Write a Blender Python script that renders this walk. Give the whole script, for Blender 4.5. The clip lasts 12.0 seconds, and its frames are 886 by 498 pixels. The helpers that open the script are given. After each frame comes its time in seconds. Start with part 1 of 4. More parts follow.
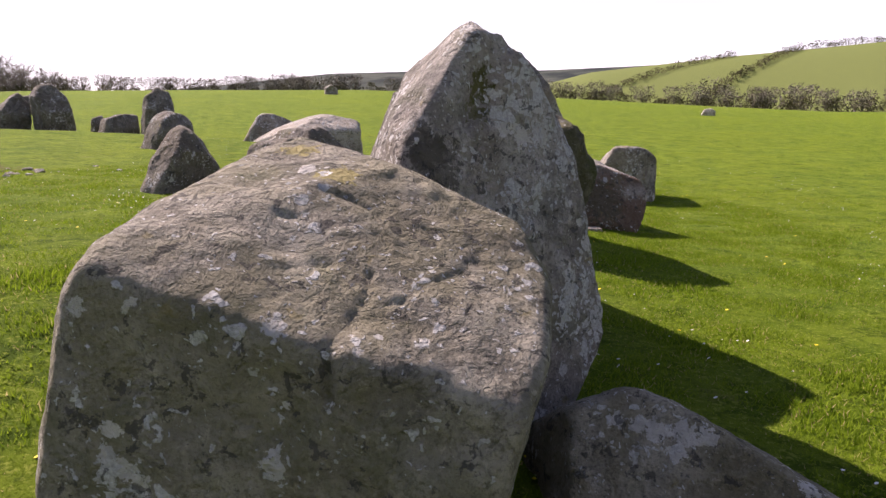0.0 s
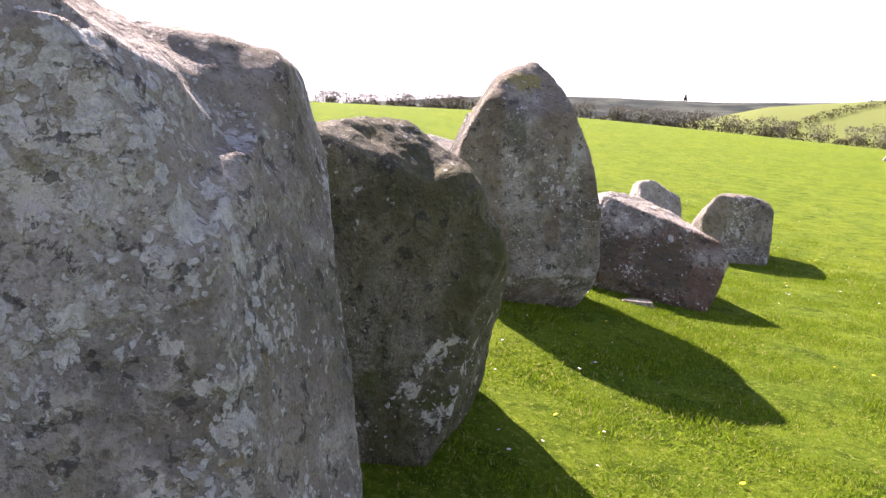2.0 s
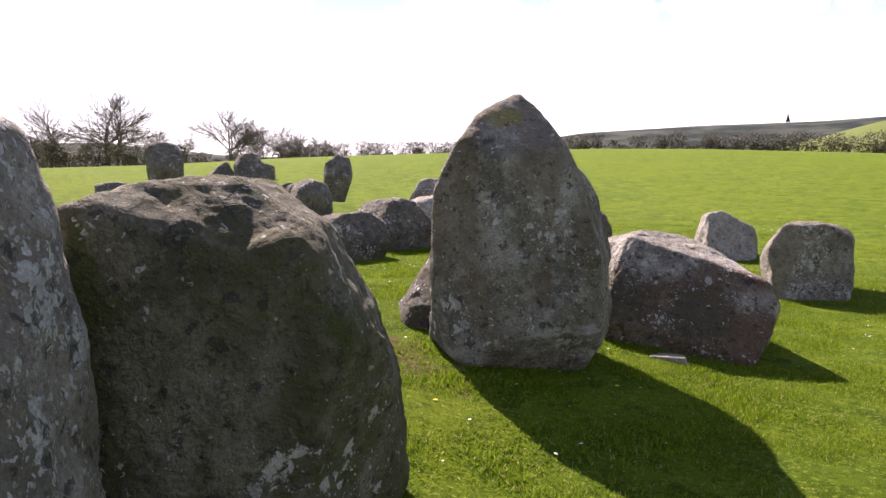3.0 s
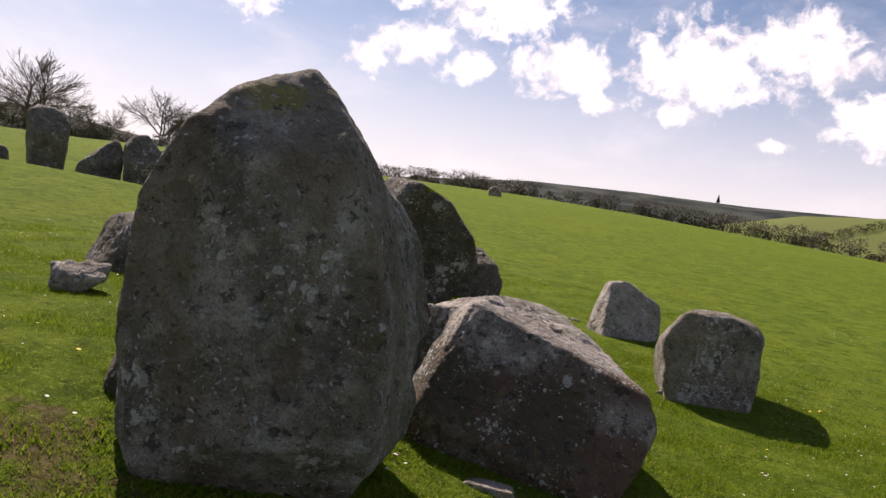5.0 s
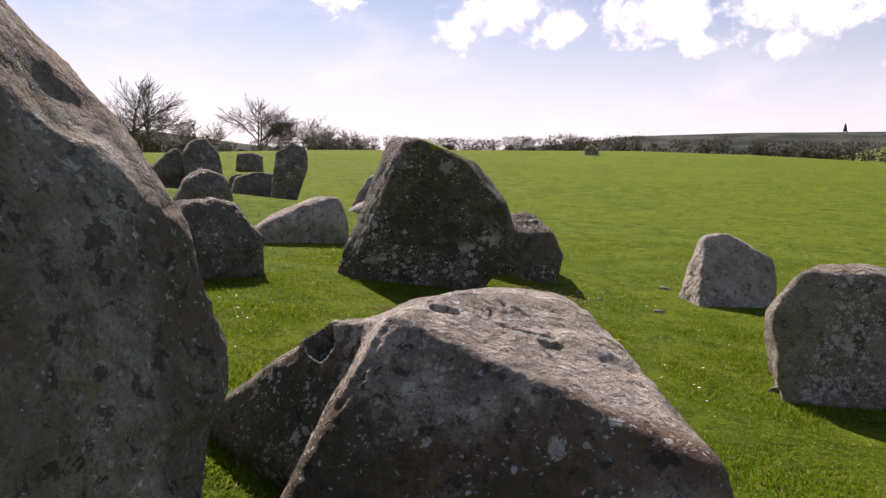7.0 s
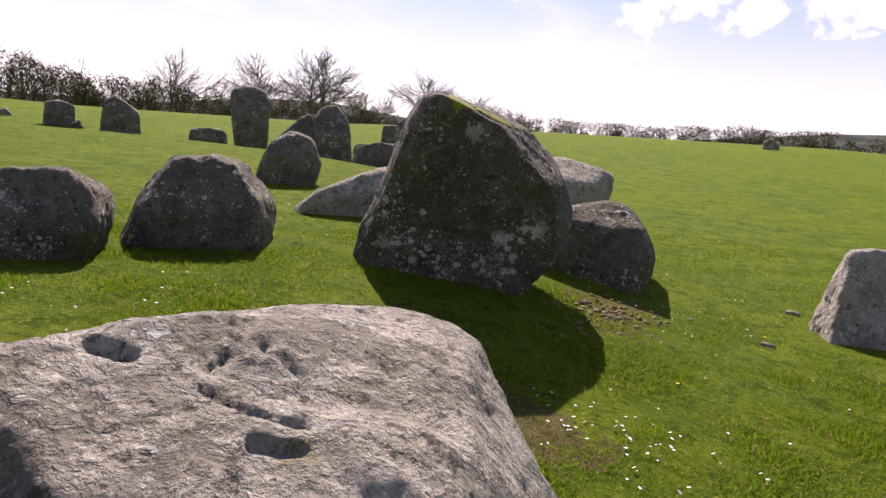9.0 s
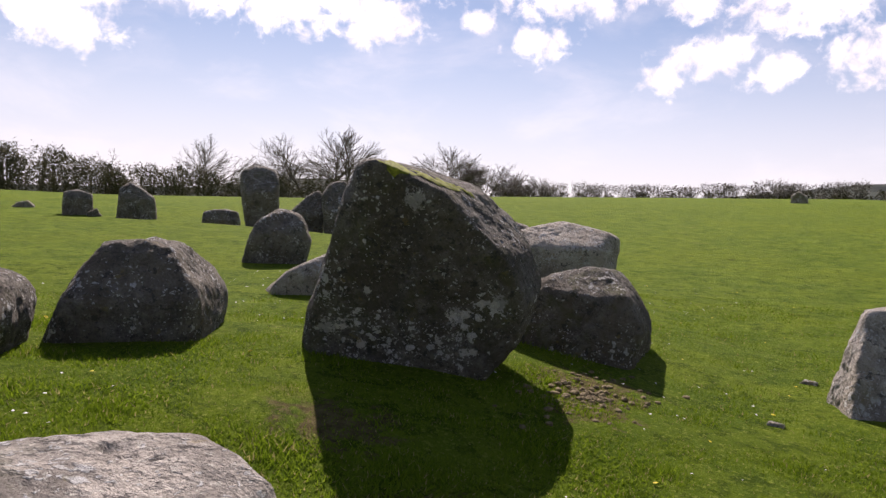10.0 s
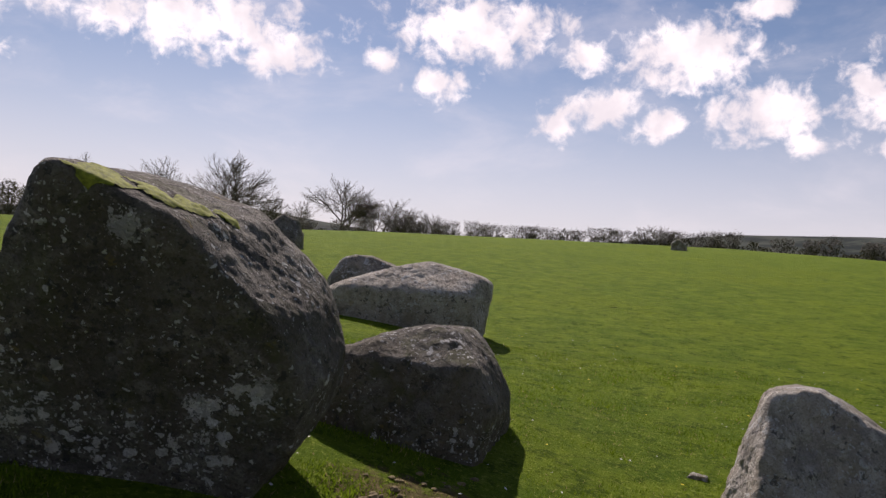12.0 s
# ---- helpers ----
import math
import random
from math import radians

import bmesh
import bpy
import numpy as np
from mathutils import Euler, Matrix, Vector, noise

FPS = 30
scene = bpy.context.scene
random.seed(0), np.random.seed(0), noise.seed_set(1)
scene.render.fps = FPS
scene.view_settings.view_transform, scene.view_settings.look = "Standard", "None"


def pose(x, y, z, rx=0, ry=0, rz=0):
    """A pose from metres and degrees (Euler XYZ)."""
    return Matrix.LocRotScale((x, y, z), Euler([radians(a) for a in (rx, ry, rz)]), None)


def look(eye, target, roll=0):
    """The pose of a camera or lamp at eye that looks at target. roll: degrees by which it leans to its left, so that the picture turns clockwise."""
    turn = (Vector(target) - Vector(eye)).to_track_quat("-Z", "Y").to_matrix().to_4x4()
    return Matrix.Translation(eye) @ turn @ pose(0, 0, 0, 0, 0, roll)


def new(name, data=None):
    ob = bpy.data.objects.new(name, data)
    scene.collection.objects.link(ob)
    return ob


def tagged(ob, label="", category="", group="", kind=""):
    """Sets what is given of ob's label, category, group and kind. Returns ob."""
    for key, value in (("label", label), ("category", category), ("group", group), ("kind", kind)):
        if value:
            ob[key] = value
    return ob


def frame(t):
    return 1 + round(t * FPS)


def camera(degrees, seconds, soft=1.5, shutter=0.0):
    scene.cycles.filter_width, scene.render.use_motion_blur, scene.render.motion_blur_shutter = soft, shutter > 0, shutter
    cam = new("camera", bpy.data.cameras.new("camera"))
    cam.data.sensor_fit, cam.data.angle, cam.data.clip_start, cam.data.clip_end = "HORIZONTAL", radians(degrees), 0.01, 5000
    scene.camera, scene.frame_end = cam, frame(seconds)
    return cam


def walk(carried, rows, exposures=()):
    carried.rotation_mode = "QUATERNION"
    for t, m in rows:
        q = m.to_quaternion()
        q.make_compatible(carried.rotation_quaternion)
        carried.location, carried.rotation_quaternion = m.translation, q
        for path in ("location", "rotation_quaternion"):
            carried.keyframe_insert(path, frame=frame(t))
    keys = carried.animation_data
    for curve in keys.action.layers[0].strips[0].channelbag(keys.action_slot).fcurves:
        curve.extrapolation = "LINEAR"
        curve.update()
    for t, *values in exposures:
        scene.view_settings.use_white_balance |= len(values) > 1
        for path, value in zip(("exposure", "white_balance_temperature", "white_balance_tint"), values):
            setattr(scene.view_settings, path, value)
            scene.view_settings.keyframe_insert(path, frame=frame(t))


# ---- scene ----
cam = camera(62.3, 12.0, soft=1.4)
METRES, EYE, TILT, LEAN, TURN = 12.8, 1.5, -3.0, -3.5, 0.0
ROWS = [
    (0.0, 0.0, 0.0, 0.0, -0.42, -6.73, 3.58),
    (0.5, 0.0384, 0.0408, 0.0033, -2.76, -8.97, 4.13),
    (1.0, 0.0598, 0.078, 0.0026, 4.45, -7.4, 2.49),
    (1.5, 0.0933, 0.116, 0.0066, 7.49, -5.64, 4.33),
    (2.0, 0.1128, 0.1521, 0.0093, 11.81, -4.72, -0.7),
    (2.5, 0.1422, 0.1857, 0.0111, 16.88, -2.77, 3.54),
    (4.5, 0.1972, 0.3444, 0.0203, 25.08, 2.56, -2.38),
    (5.0, 0.1941, 0.3865, 0.0231, 13.89, 1.25, -5.95),
    (5.5, 0.1985, 0.4392, 0.0214, 18.54, 0.28, 0.85),
    (6.0, 0.1971, 0.4844, 0.027, 20.1, 1.0, -0.57),
    (6.5, 0.2138, 0.5314, 0.0273, 22.23, 0.1, 0.73),
    (7.0, 0.219, 0.5689, 0.029, 22.62, -1.11, 0.82),
    (7.5, 0.2363, 0.609, 0.0273, 25.78, -2.57, 1.81),
    (9.5, 0.2498, 0.7514, 0.033, 38.08, -1.41, -3.91),
    (10.0, 0.2558, 0.7845, 0.037, 37.93, 2.58, -1.21),
    (10.5, 0.25, 0.8193, 0.0379, 34.26, 2.7, -4.65),
    (11.0, 0.2478, 0.8573, 0.0434, 36.16, 4.1, -2.16),
    (11.5, 0.2334, 0.8796, 0.0488, 31.62, 6.24, -3.99),
    (12.0, 0.2204, 0.9178, 0.0531, 29.6, 5.62, -2.64),
]
EXPOSURES = [(0.0, 1.2, 7050, 33), (0.5, 1.55, 7050, 33), (1.0, 1.9, 7050, 33), (1.5, 2.2, 7050, 33), (2.0, 2.12, 7050, 33), (2.5, 1.85, 7050, 32), (4.5, 0.48, 7250, 26), (5.0, 0.58, 7250, 26), (5.5, 0.75, 7250, 26), (6.0, 0.8, 7250, 26), (6.5, 0.66, 7250, 26), (7.0, 0.7, 7250, 27),
             (7.5, 0.88, 7200, 28), (9.5, 0.85, 7150, 29), (10.0, 0.58, 6950, 26), (10.5, 0.4, 6850, 24), (11.0, 0.36, 6850, 24), (11.5, 0.22, 6850, 24), (12.0, 0.18, 6850, 24)]
walk(cam, [(t, pose(0, 0, EYE, TILT, LEAN, TURN) @ pose(METRES * x, METRES * y, METRES * z, 90 + pitch, roll, yaw)) for t, x, y, z, yaw, pitch, roll in ROWS], EXPOSURES)

# ---- sky and sun ----
SUN_WAY = Vector((1.80, -1.84, -2.29)).normalized()   # the way the sunlight travels
SUN_HEIGHT = math.asin(-SUN_WAY.z)
SUN_TURN = math.atan2(-SUN_WAY.x, -SUN_WAY.y)


def link(nt, a, b):
    nt.links.new(a, b)


def sock(nt, kind, value, **settings):
    """A node of that kind; value: {input: number, colour or socket}."""
    n = nt.nodes.new(kind)
    for k, v in settings.items():
        setattr(n, k, v)
    for k, v in value.items():
        if isinstance(v, bpy.types.NodeSocket):
            nt.links.new(v, n.inputs[k])
        else:
            n.inputs[k].default_value = v
    return n


def maths(nt, op, a, b=0.0, clamp=False):
    n = sock(nt, "ShaderNodeMath", {0: a, 1: b}, operation=op)
    n.use_clamp = clamp
    return n.outputs[0]


def ramp(nt, fac, lo, hi):
    """0 below lo, 1 above hi, smooth between."""
    n = sock(nt, "ShaderNodeMapRange", {0: fac, 1: lo, 2: hi, 3: 0.0, 4: 1.0}, interpolation_type="SMOOTHSTEP")
    return n.outputs[0]


def mix(nt, fac, a, b):
    n = nt.nodes.new("ShaderNodeMix")
    n.data_type = "RGBA"
    for i, v in ((0, fac), (6, a), (7, b)):
        if isinstance(v, bpy.types.NodeSocket):
            nt.links.new(v, n.inputs[i])
        else:
            n.inputs[i].default_value = v if i == 0 else (*v, 1)
    return n.outputs[2]


def noise_at(nt, vec, scale, detail=4.0, rough=0.55, distortion=0.0):
    return sock(nt, "ShaderNodeTexNoise", {"Vector": vec, "Scale": scale, "Detail": detail, "Roughness": rough, "Distortion": distortion}).outputs[0]


world = bpy.data.worlds.new("world")
scene.world = world
world.use_nodes = True
nt = world.node_tree
nt.nodes.clear()
sky = nt.nodes.new("ShaderNodeTexSky")
sky.sky_type, sky.sun_disc = "NISHITA", False
sky.sun_elevation, sky.sun_rotation = SUN_HEIGHT, SUN_TURN
sky.air_density, sky.dust_density, sky.ozone_density = 1.0, 0.25, 3.0
coord = nt.nodes.new("ShaderNodeTexCoord").outputs["Generated"]
axes = sock(nt, "ShaderNodeSeparateXYZ", {0: coord}).outputs
turn = maths(nt, "MULTIPLY", maths(nt, "ARCTAN2", maths(nt, "MULTIPLY", axes[0], -1.0), axes[1]), 57.2958)
height = maths(nt, "MULTIPLY", maths(nt, "ARCSINE", axes[2]), 57.2958)
chart = sock(nt, "ShaderNodeCombineXYZ", {0: turn, 1: height}).outputs[0]
# cumulus: (bearing to the left of north, height, width, depth) in degrees
CLOUDS = [(50, 16.4, 17, 4.6), (43.5, 14.6, 6, 2.6), (35.8, 15.5, 3.0, 1.7), (28.5, 18.0, 12, 4.8), (31, 13.8, 4.4, 2.3), (19.7, 16.5, 3.6, 2.4), (12, 16.5, 9.6, 5.0), (18.2, 12.7, 6.8, 2.8), (22.0, 11.0, 2.8, 2.2),
          (14.3, 11.5, 4.2, 2.4), (6.5, 12.4, 8.6, 3.6), (4.0, 10.3, 3.0, 1.7), (-3.4, 13.6, 10.5, 5.6), (-9.5, 15.0, 9, 4.6), (-14.4, 10.4, 4.6, 3.4), (-9, 8.4, 2, 0.9), (7, 19.6, 4, 1.6), (66, 13.5, 8, 4.4), (61, 20, 12, 5), (-23, 15, 12, 6), (-1.5, 10.0, 4, 1.6)]
shape = None
for bearing, rise, wide, deep in CLOUDS:
    off = sock(nt, "ShaderNodeVectorMath", {0: chart, 1: (bearing, rise, 0)}, operation="SUBTRACT").outputs[0]
    off = sock(nt, "ShaderNodeVectorMath", {0: off, 1: (1.75 / wide, 1.75 / deep, 0)}, operation="MULTIPLY").outputs[0]
    near = maths(nt, "SUBTRACT", 1.0, sock(nt, "ShaderNodeVectorMath", {0: off}, operation="LENGTH").outputs[1])
    shape = near if shape is None else maths(nt, "MAXIMUM", shape, near)
puffs = noise_at(nt, chart, 0.55, 9.0, 0.6, 0.25)
wisps = noise_at(nt, sock(nt, "ShaderNodeVectorMath", {0: chart, 1: (0.5, 1.1, 0)}, operation="MULTIPLY").outputs[0], 0.16, 6.0, 0.6, 0.3)
billow = maths(nt, "ADD", maths(nt, "MAXIMUM", shape, -1.0), maths(nt, "MULTIPLY", maths(nt, "SUBTRACT", puffs, 0.5), 3.0))
cloud = ramp(nt, billow, -0.16, 0.66)
thin = maths(nt, "MULTIPLY", ramp(nt, wisps, 0.44, 0.74), 0.3)
haze = maths(nt, "SUBTRACT", 1.0, ramp(nt, axes[2], -0.02, 0.31))
tint = mix(nt, maths(nt, "MULTIPLY", haze, 0.8), sky.outputs[0], (10.2, 10.2, 11.1))
tint = mix(nt, thin, tint, (12.0, 12.0, 12.5))
shade = mix(nt, ramp(nt, noise_at(nt, chart, 0.3, 4.0, 0.5), 0.35, 0.7), (11.8, 11.7, 12.2), (17.0, 16.7, 16.6))
whole = mix(nt, maths(nt, "MULTIPLY", cloud, 0.95), tint, shade)
back = sock(nt, "ShaderNodeBackground", {"Color": whole, "Strength": 0.065})
link(nt, back.outputs[0], nt.nodes.new("ShaderNodeOutputWorld").inputs[0])

lamp = bpy.data.lights.new("sun", "SUN")
lamp.energy, lamp.angle, lamp.color = 5.0, radians(0.6), (1.0, 0.95, 0.87)
new("sun", lamp).matrix_world = look((0, 0, 60), Vector((0, 0, 60)) + SUN_WAY)


# ---- materials ----
def material(name, rough=0.9):
    m = bpy.data.materials.new(name)
    m.use_nodes = True
    t = m.node_tree
    b = t.nodes["Principled BSDF"]
    b.inputs["Roughness"].default_value = rough
    b.inputs["Specular IOR Level"].default_value = 0.25
    return m, t, b


def bumped(t, b, height, strength, distance):
    n = sock(t, "ShaderNodeBump", {"Height": height, "Strength": strength, "Distance": distance})
    link(t, n.outputs[0], b.inputs["Normal"])


def stone_material(name, dark, light, stain, stain_amount, moss_amount, lichen_amount, front=None, zones=(), patches=()):
    """Weathered rock: mottled grain, brown or rusty stains, green algae on shaded faces' own patches, pale lichen discs."""
    m, t, b = material(name, 0.93)
    dark, light = [tuple(c * w for c, w in zip(v, (1.02, 1.0, 0.94))) for v in (dark, light)]
    at = t.nodes.new("ShaderNodeTexCoord").outputs["Object"]
    info = t.nodes.new("ShaderNodeObjectInfo").outputs["Random"]
    shift = sock(t, "ShaderNodeVectorMath", {0: at, 1: sock(t, "ShaderNodeCombineXYZ", {0: maths(t, "MULTIPLY", info, 37.0), 1: maths(t, "MULTIPLY", info, 11.0)}).outputs[0]}, operation="ADD").outputs[0]
    big = noise_at(t, shift, 1.7, 5.0, 0.6, 0.4)
    mid = noise_at(t, shift, 9.0, 6.0, 0.65, 0.2)
    fine = noise_at(t, shift, 70.0, 5.0, 0.7)
    grain = noise_at(t, shift, 260.0, 2.0, 0.6)
    rock = mix(t, ramp(t, maths(t, "ADD", maths(t, "MULTIPLY", big, 0.55), maths(t, "MULTIPLY", mid, 0.45)), 0.41, 0.57), dark, light)
    rock = mix(t, maths(t, "MULTIPLY", ramp(t, fine, 0.45, 0.68), 0.6), rock, tuple(0.4 * v for v in dark))
    fleck = noise_at(t, shift, 34.0, 4.0, 0.7, 0.3)
    rock = mix(t, maths(t, "MULTIPLY", ramp(t, fleck, 0.56, 0.66), 0.55), rock, tuple(min(0.6, 1.35 * v) for v in light))
    rock = mix(t, maths(t, "MULTIPLY", ramp(t, noise_at(t, shift, 21.0, 5.0, 0.7, 0.5), 0.58, 0.67), 0.6), rock, tuple(0.35 * v for v in dark))
    streak = noise_at(t, sock(t, "ShaderNodeMapping", {"Vector": shift, "Scale": (3.2, 3.2, 0.7)}).outputs[0], 1.0, 5.0, 0.6, 0.5)
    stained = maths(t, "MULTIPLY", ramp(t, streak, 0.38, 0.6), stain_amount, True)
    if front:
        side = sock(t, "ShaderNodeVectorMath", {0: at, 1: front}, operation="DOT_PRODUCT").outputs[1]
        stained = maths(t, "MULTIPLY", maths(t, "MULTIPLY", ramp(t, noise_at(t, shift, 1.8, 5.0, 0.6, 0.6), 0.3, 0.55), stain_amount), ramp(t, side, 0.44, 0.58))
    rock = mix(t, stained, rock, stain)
    green = noise_at(t, shift, 2.6, 5.0, 0.65, 0.6)
    rock = mix(t, maths(t, "MULTIPLY", ramp(t, green, 0.52, 0.66), moss_amount), rock, (0.075, 0.085, 0.03))
    # crusts of pale lichen: discs of two sizes with ragged rims, thick in some zones
    warp = sock(t, "ShaderNodeTexNoise", {"Vector": shift, "Scale": 22.0, "Detail": 4.0}).outputs[1]
    bent = sock(t, "ShaderNodeVectorMath", {0: shift, 1: sock(t, "ShaderNodeVectorMath", {0: warp, 3: 0.085}, operation="SCALE").outputs[0]}, operation="ADD").outputs[0]
    zone = noise_at(t, shift, 3.1, 3.0, 0.55, 0.3)
    for x, y, z, wide in zones:
        gap = sock(t, "ShaderNodeVectorMath", {0: at, 1: (x, y, z)}, operation="DISTANCE").outputs[1]
        zone = maths(t, "ADD", zone, maths(t, "MULTIPLY", maths(t, "SUBTRACT", 1.0, ramp(t, gap, 0.1 * wide, wide)), 0.2))
    for x, y, z, wide, colour in patches:
        gap = sock(t, "ShaderNodeVectorMath", {0: at, 1: (x, y, z)}, operation="DISTANCE").outputs[1]
        edge = maths(t, "ADD", maths(t, "DIVIDE", gap, wide), maths(t, "ADD", maths(t, "MULTIPLY", maths(t, "SUBTRACT", noise_at(t, shift, 24.0, 4.0, 0.65, 0.5), 0.5), 3.2), maths(t, "MULTIPLY", maths(t, "SUBTRACT", fine, 0.5), 1.3)))
        rock = mix(t, maths(t, "MULTIPLY", maths(t, "SUBTRACT", 1.0, ramp(t, edge, 0.85, 1.02)), 0.75), rock, colour)
    discs = sock(t, "ShaderNodeTexVoronoi", {"Vector": bent, "Scale": 12.5, "Randomness": 1.0}).outputs[0]
    dots = sock(t, "ShaderNodeTexVoronoi", {"Vector": bent, "Scale": 31.0, "Randomness": 1.0}).outputs[0]
    reach = maths(t, "MULTIPLY", ramp(t, zone, 0.47, 0.68), 0.56 * lichen_amount)
    spots = maths(t, "SUBTRACT", 1.0, ramp(t, maths(t, "SUBTRACT", discs, reach), -0.03, 0.03))
    reach2 = maths(t, "ADD", maths(t, "MULTIPLY", ramp(t, zone, 0.35, 0.65), 0.40 * lichen_amount), 0.06 * lichen_amount)
    small = maths(t, "SUBTRACT", 1.0, ramp(t, maths(t, "SUBTRACT", dots, reach2), -0.04, 0.04))
    # spreading lichen with crisp, broken rims, and a scatter of single specks
    sheet = noise_at(t, bent, 7.5, 7.0, 0.66, 0.6)
    reach3 = maths(t, "SUBTRACT", 0.72, maths(t, "MULTIPLY", ramp(t, zone, 0.46, 0.74), 0.17 * (0.6 + 0.4 * lichen_amount)))
    spread = ramp(t, maths(t, "SUBTRACT", sheet, reach3), -0.012, 0.016)
    cells = sock(t, "ShaderNodeTexVoronoi", {"Vector": bent, "Scale": 17.0, "Randomness": 1.0}).outputs
    chosen = ramp(t, sock(t, "ShaderNodeSeparateColor", {0: cells[1]}).outputs[0], 0.90 - 0.32 * lichen_amount, 0.92 - 0.32 * lichen_amount)
    speck = maths(t, "MULTIPLY", chosen, maths(t, "SUBTRACT", 1.0, ramp(t, cells[0], 0.15, 0.22)))
    crust = maths(t, "MAXIMUM", maths(t, "MAXIMUM", spots, small), maths(t, "MAXIMUM", spread, speck))
    pale = mix(t, ramp(t, fine, 0.3, 0.7), (0.36, 0.365, 0.35), (0.62, 0.63, 0.62))
    rock = mix(t, maths(t, "MULTIPLY", crust, 0.9), rock, pale)
    # black and ochre crusts
    black = ramp(t, noise_at(t, bent, 14.0, 4.0, 0.65), 0.585, 0.625)
    rock = mix(t, maths(t, "MULTIPLY", black, 0.7), rock, (0.035, 0.035, 0.035))
    ochre = ramp(t, noise_at(t, bent, 6.5, 3.0, 0.6), 0.66, 0.72)
    rock = mix(t, maths(t, "MULTIPLY", ochre, 0.45), rock, (0.24, 0.19, 0.06))
    link(t, rock, b.inputs["Base Color"])
    h = maths(t, "ADD", maths(t, "MULTIPLY", mid, 0.8), maths(t, "ADD", maths(t, "MULTIPLY", fine, 0.24), maths(t, "ADD", maths(t, "MULTIPLY", grain, 0.1), maths(t, "MULTIPLY", crust, 0.12))))
    pits = ramp(t, sock(t, "ShaderNodeTexVoronoi", {"Vector": bent, "Scale": 26.0, "Randomness": 1.0}).outputs[0], 0.02, 0.3)
    h = maths(t, "ADD", h, maths(t, "MULTIPLY", maths(t, "MULTIPLY", pits, ramp(t, mid, 0.42, 0.6)), 0.25))
    bumped(t, b, h, 1.0, 0.055)
    return m


GREEN, WHITE, YELLOW, BLACK, PALER, OLIVE = (0.085, 0.085, 0.022), (0.56, 0.55, 0.52), (0.28, 0.24, 0.08), (0.075, 0.07, 0.058), (0.40, 0.40, 0.39), (0.085, 0.078, 0.052)
GREY = stone_material("grey_rock", (0.16, 0.15, 0.14), (0.34, 0.325, 0.30), (0.20, 0.16, 0.10), 0.4, 0.4, 0.85)
PALE = stone_material("pale_rock", (0.25, 0.235, 0.22), (0.48, 0.46, 0.435), (0.28, 0.23, 0.16), 0.35, 0.12, 0.7)
MID = stone_material("boulder_rock", (0.092, 0.087, 0.08), (0.21, 0.20, 0.185), (0.14, 0.115, 0.075), 0.4, 0.35, 0.7)
DARK = stone_material("dark_rock", (0.085, 0.08, 0.07), (0.19, 0.18, 0.165), (0.11, 0.09, 0.055), 0.45, 0.55, 0.55)
NEAR_ROCK = stone_material("sloping_boulder_rock", (0.165, 0.155, 0.132), (0.31, 0.297, 0.256), (0.18, 0.165, 0.09), 0.5, 0.4, 0.5, None,
                           [(-0.54, -0.71, -0.06, 0.2), (-0.17, -0.76, -0.02, 0.14), (-0.16, -0.28, 0.62, 0.2), (-0.55, -0.6, 0.3, 0.2)],
                           [(-0.52, -0.74, -0.04, 0.0372, WHITE), (-0.49, -0.75, -0.08, 0.031, WHITE), (-0.56, -0.74, -0.00, 0.0248, WHITE), (-0.17, -0.79, -0.01, 0.031, WHITE), (-0.55, -0.75, 0.06, 0.0248, WHITE), (-0.14, -0.80, 0.12, 0.0186, WHITE), (-0.60, -0.75, 0.35, 0.0248, WHITE), (-0.47, -0.76, 0.35, 0.0217, WHITE), (-0.15, -0.79, 0.31, 0.0279, WHITE), (0.01, -0.77, 0.27, 0.0155, WHITE), (0.07, -0.76, 0.27, 0.0155, WHITE), (0.17, -0.74, 0.25, 0.0186, WHITE), (0.03, -0.81, 0.25, 0.0155, WHITE), (-0.18, -0.17, 0.62, 0.031, WHITE), (-0.23, 0.02, 0.67, 0.06, YELLOW), (-0.08, -0.22, 0.61, 0.06, YELLOW)])
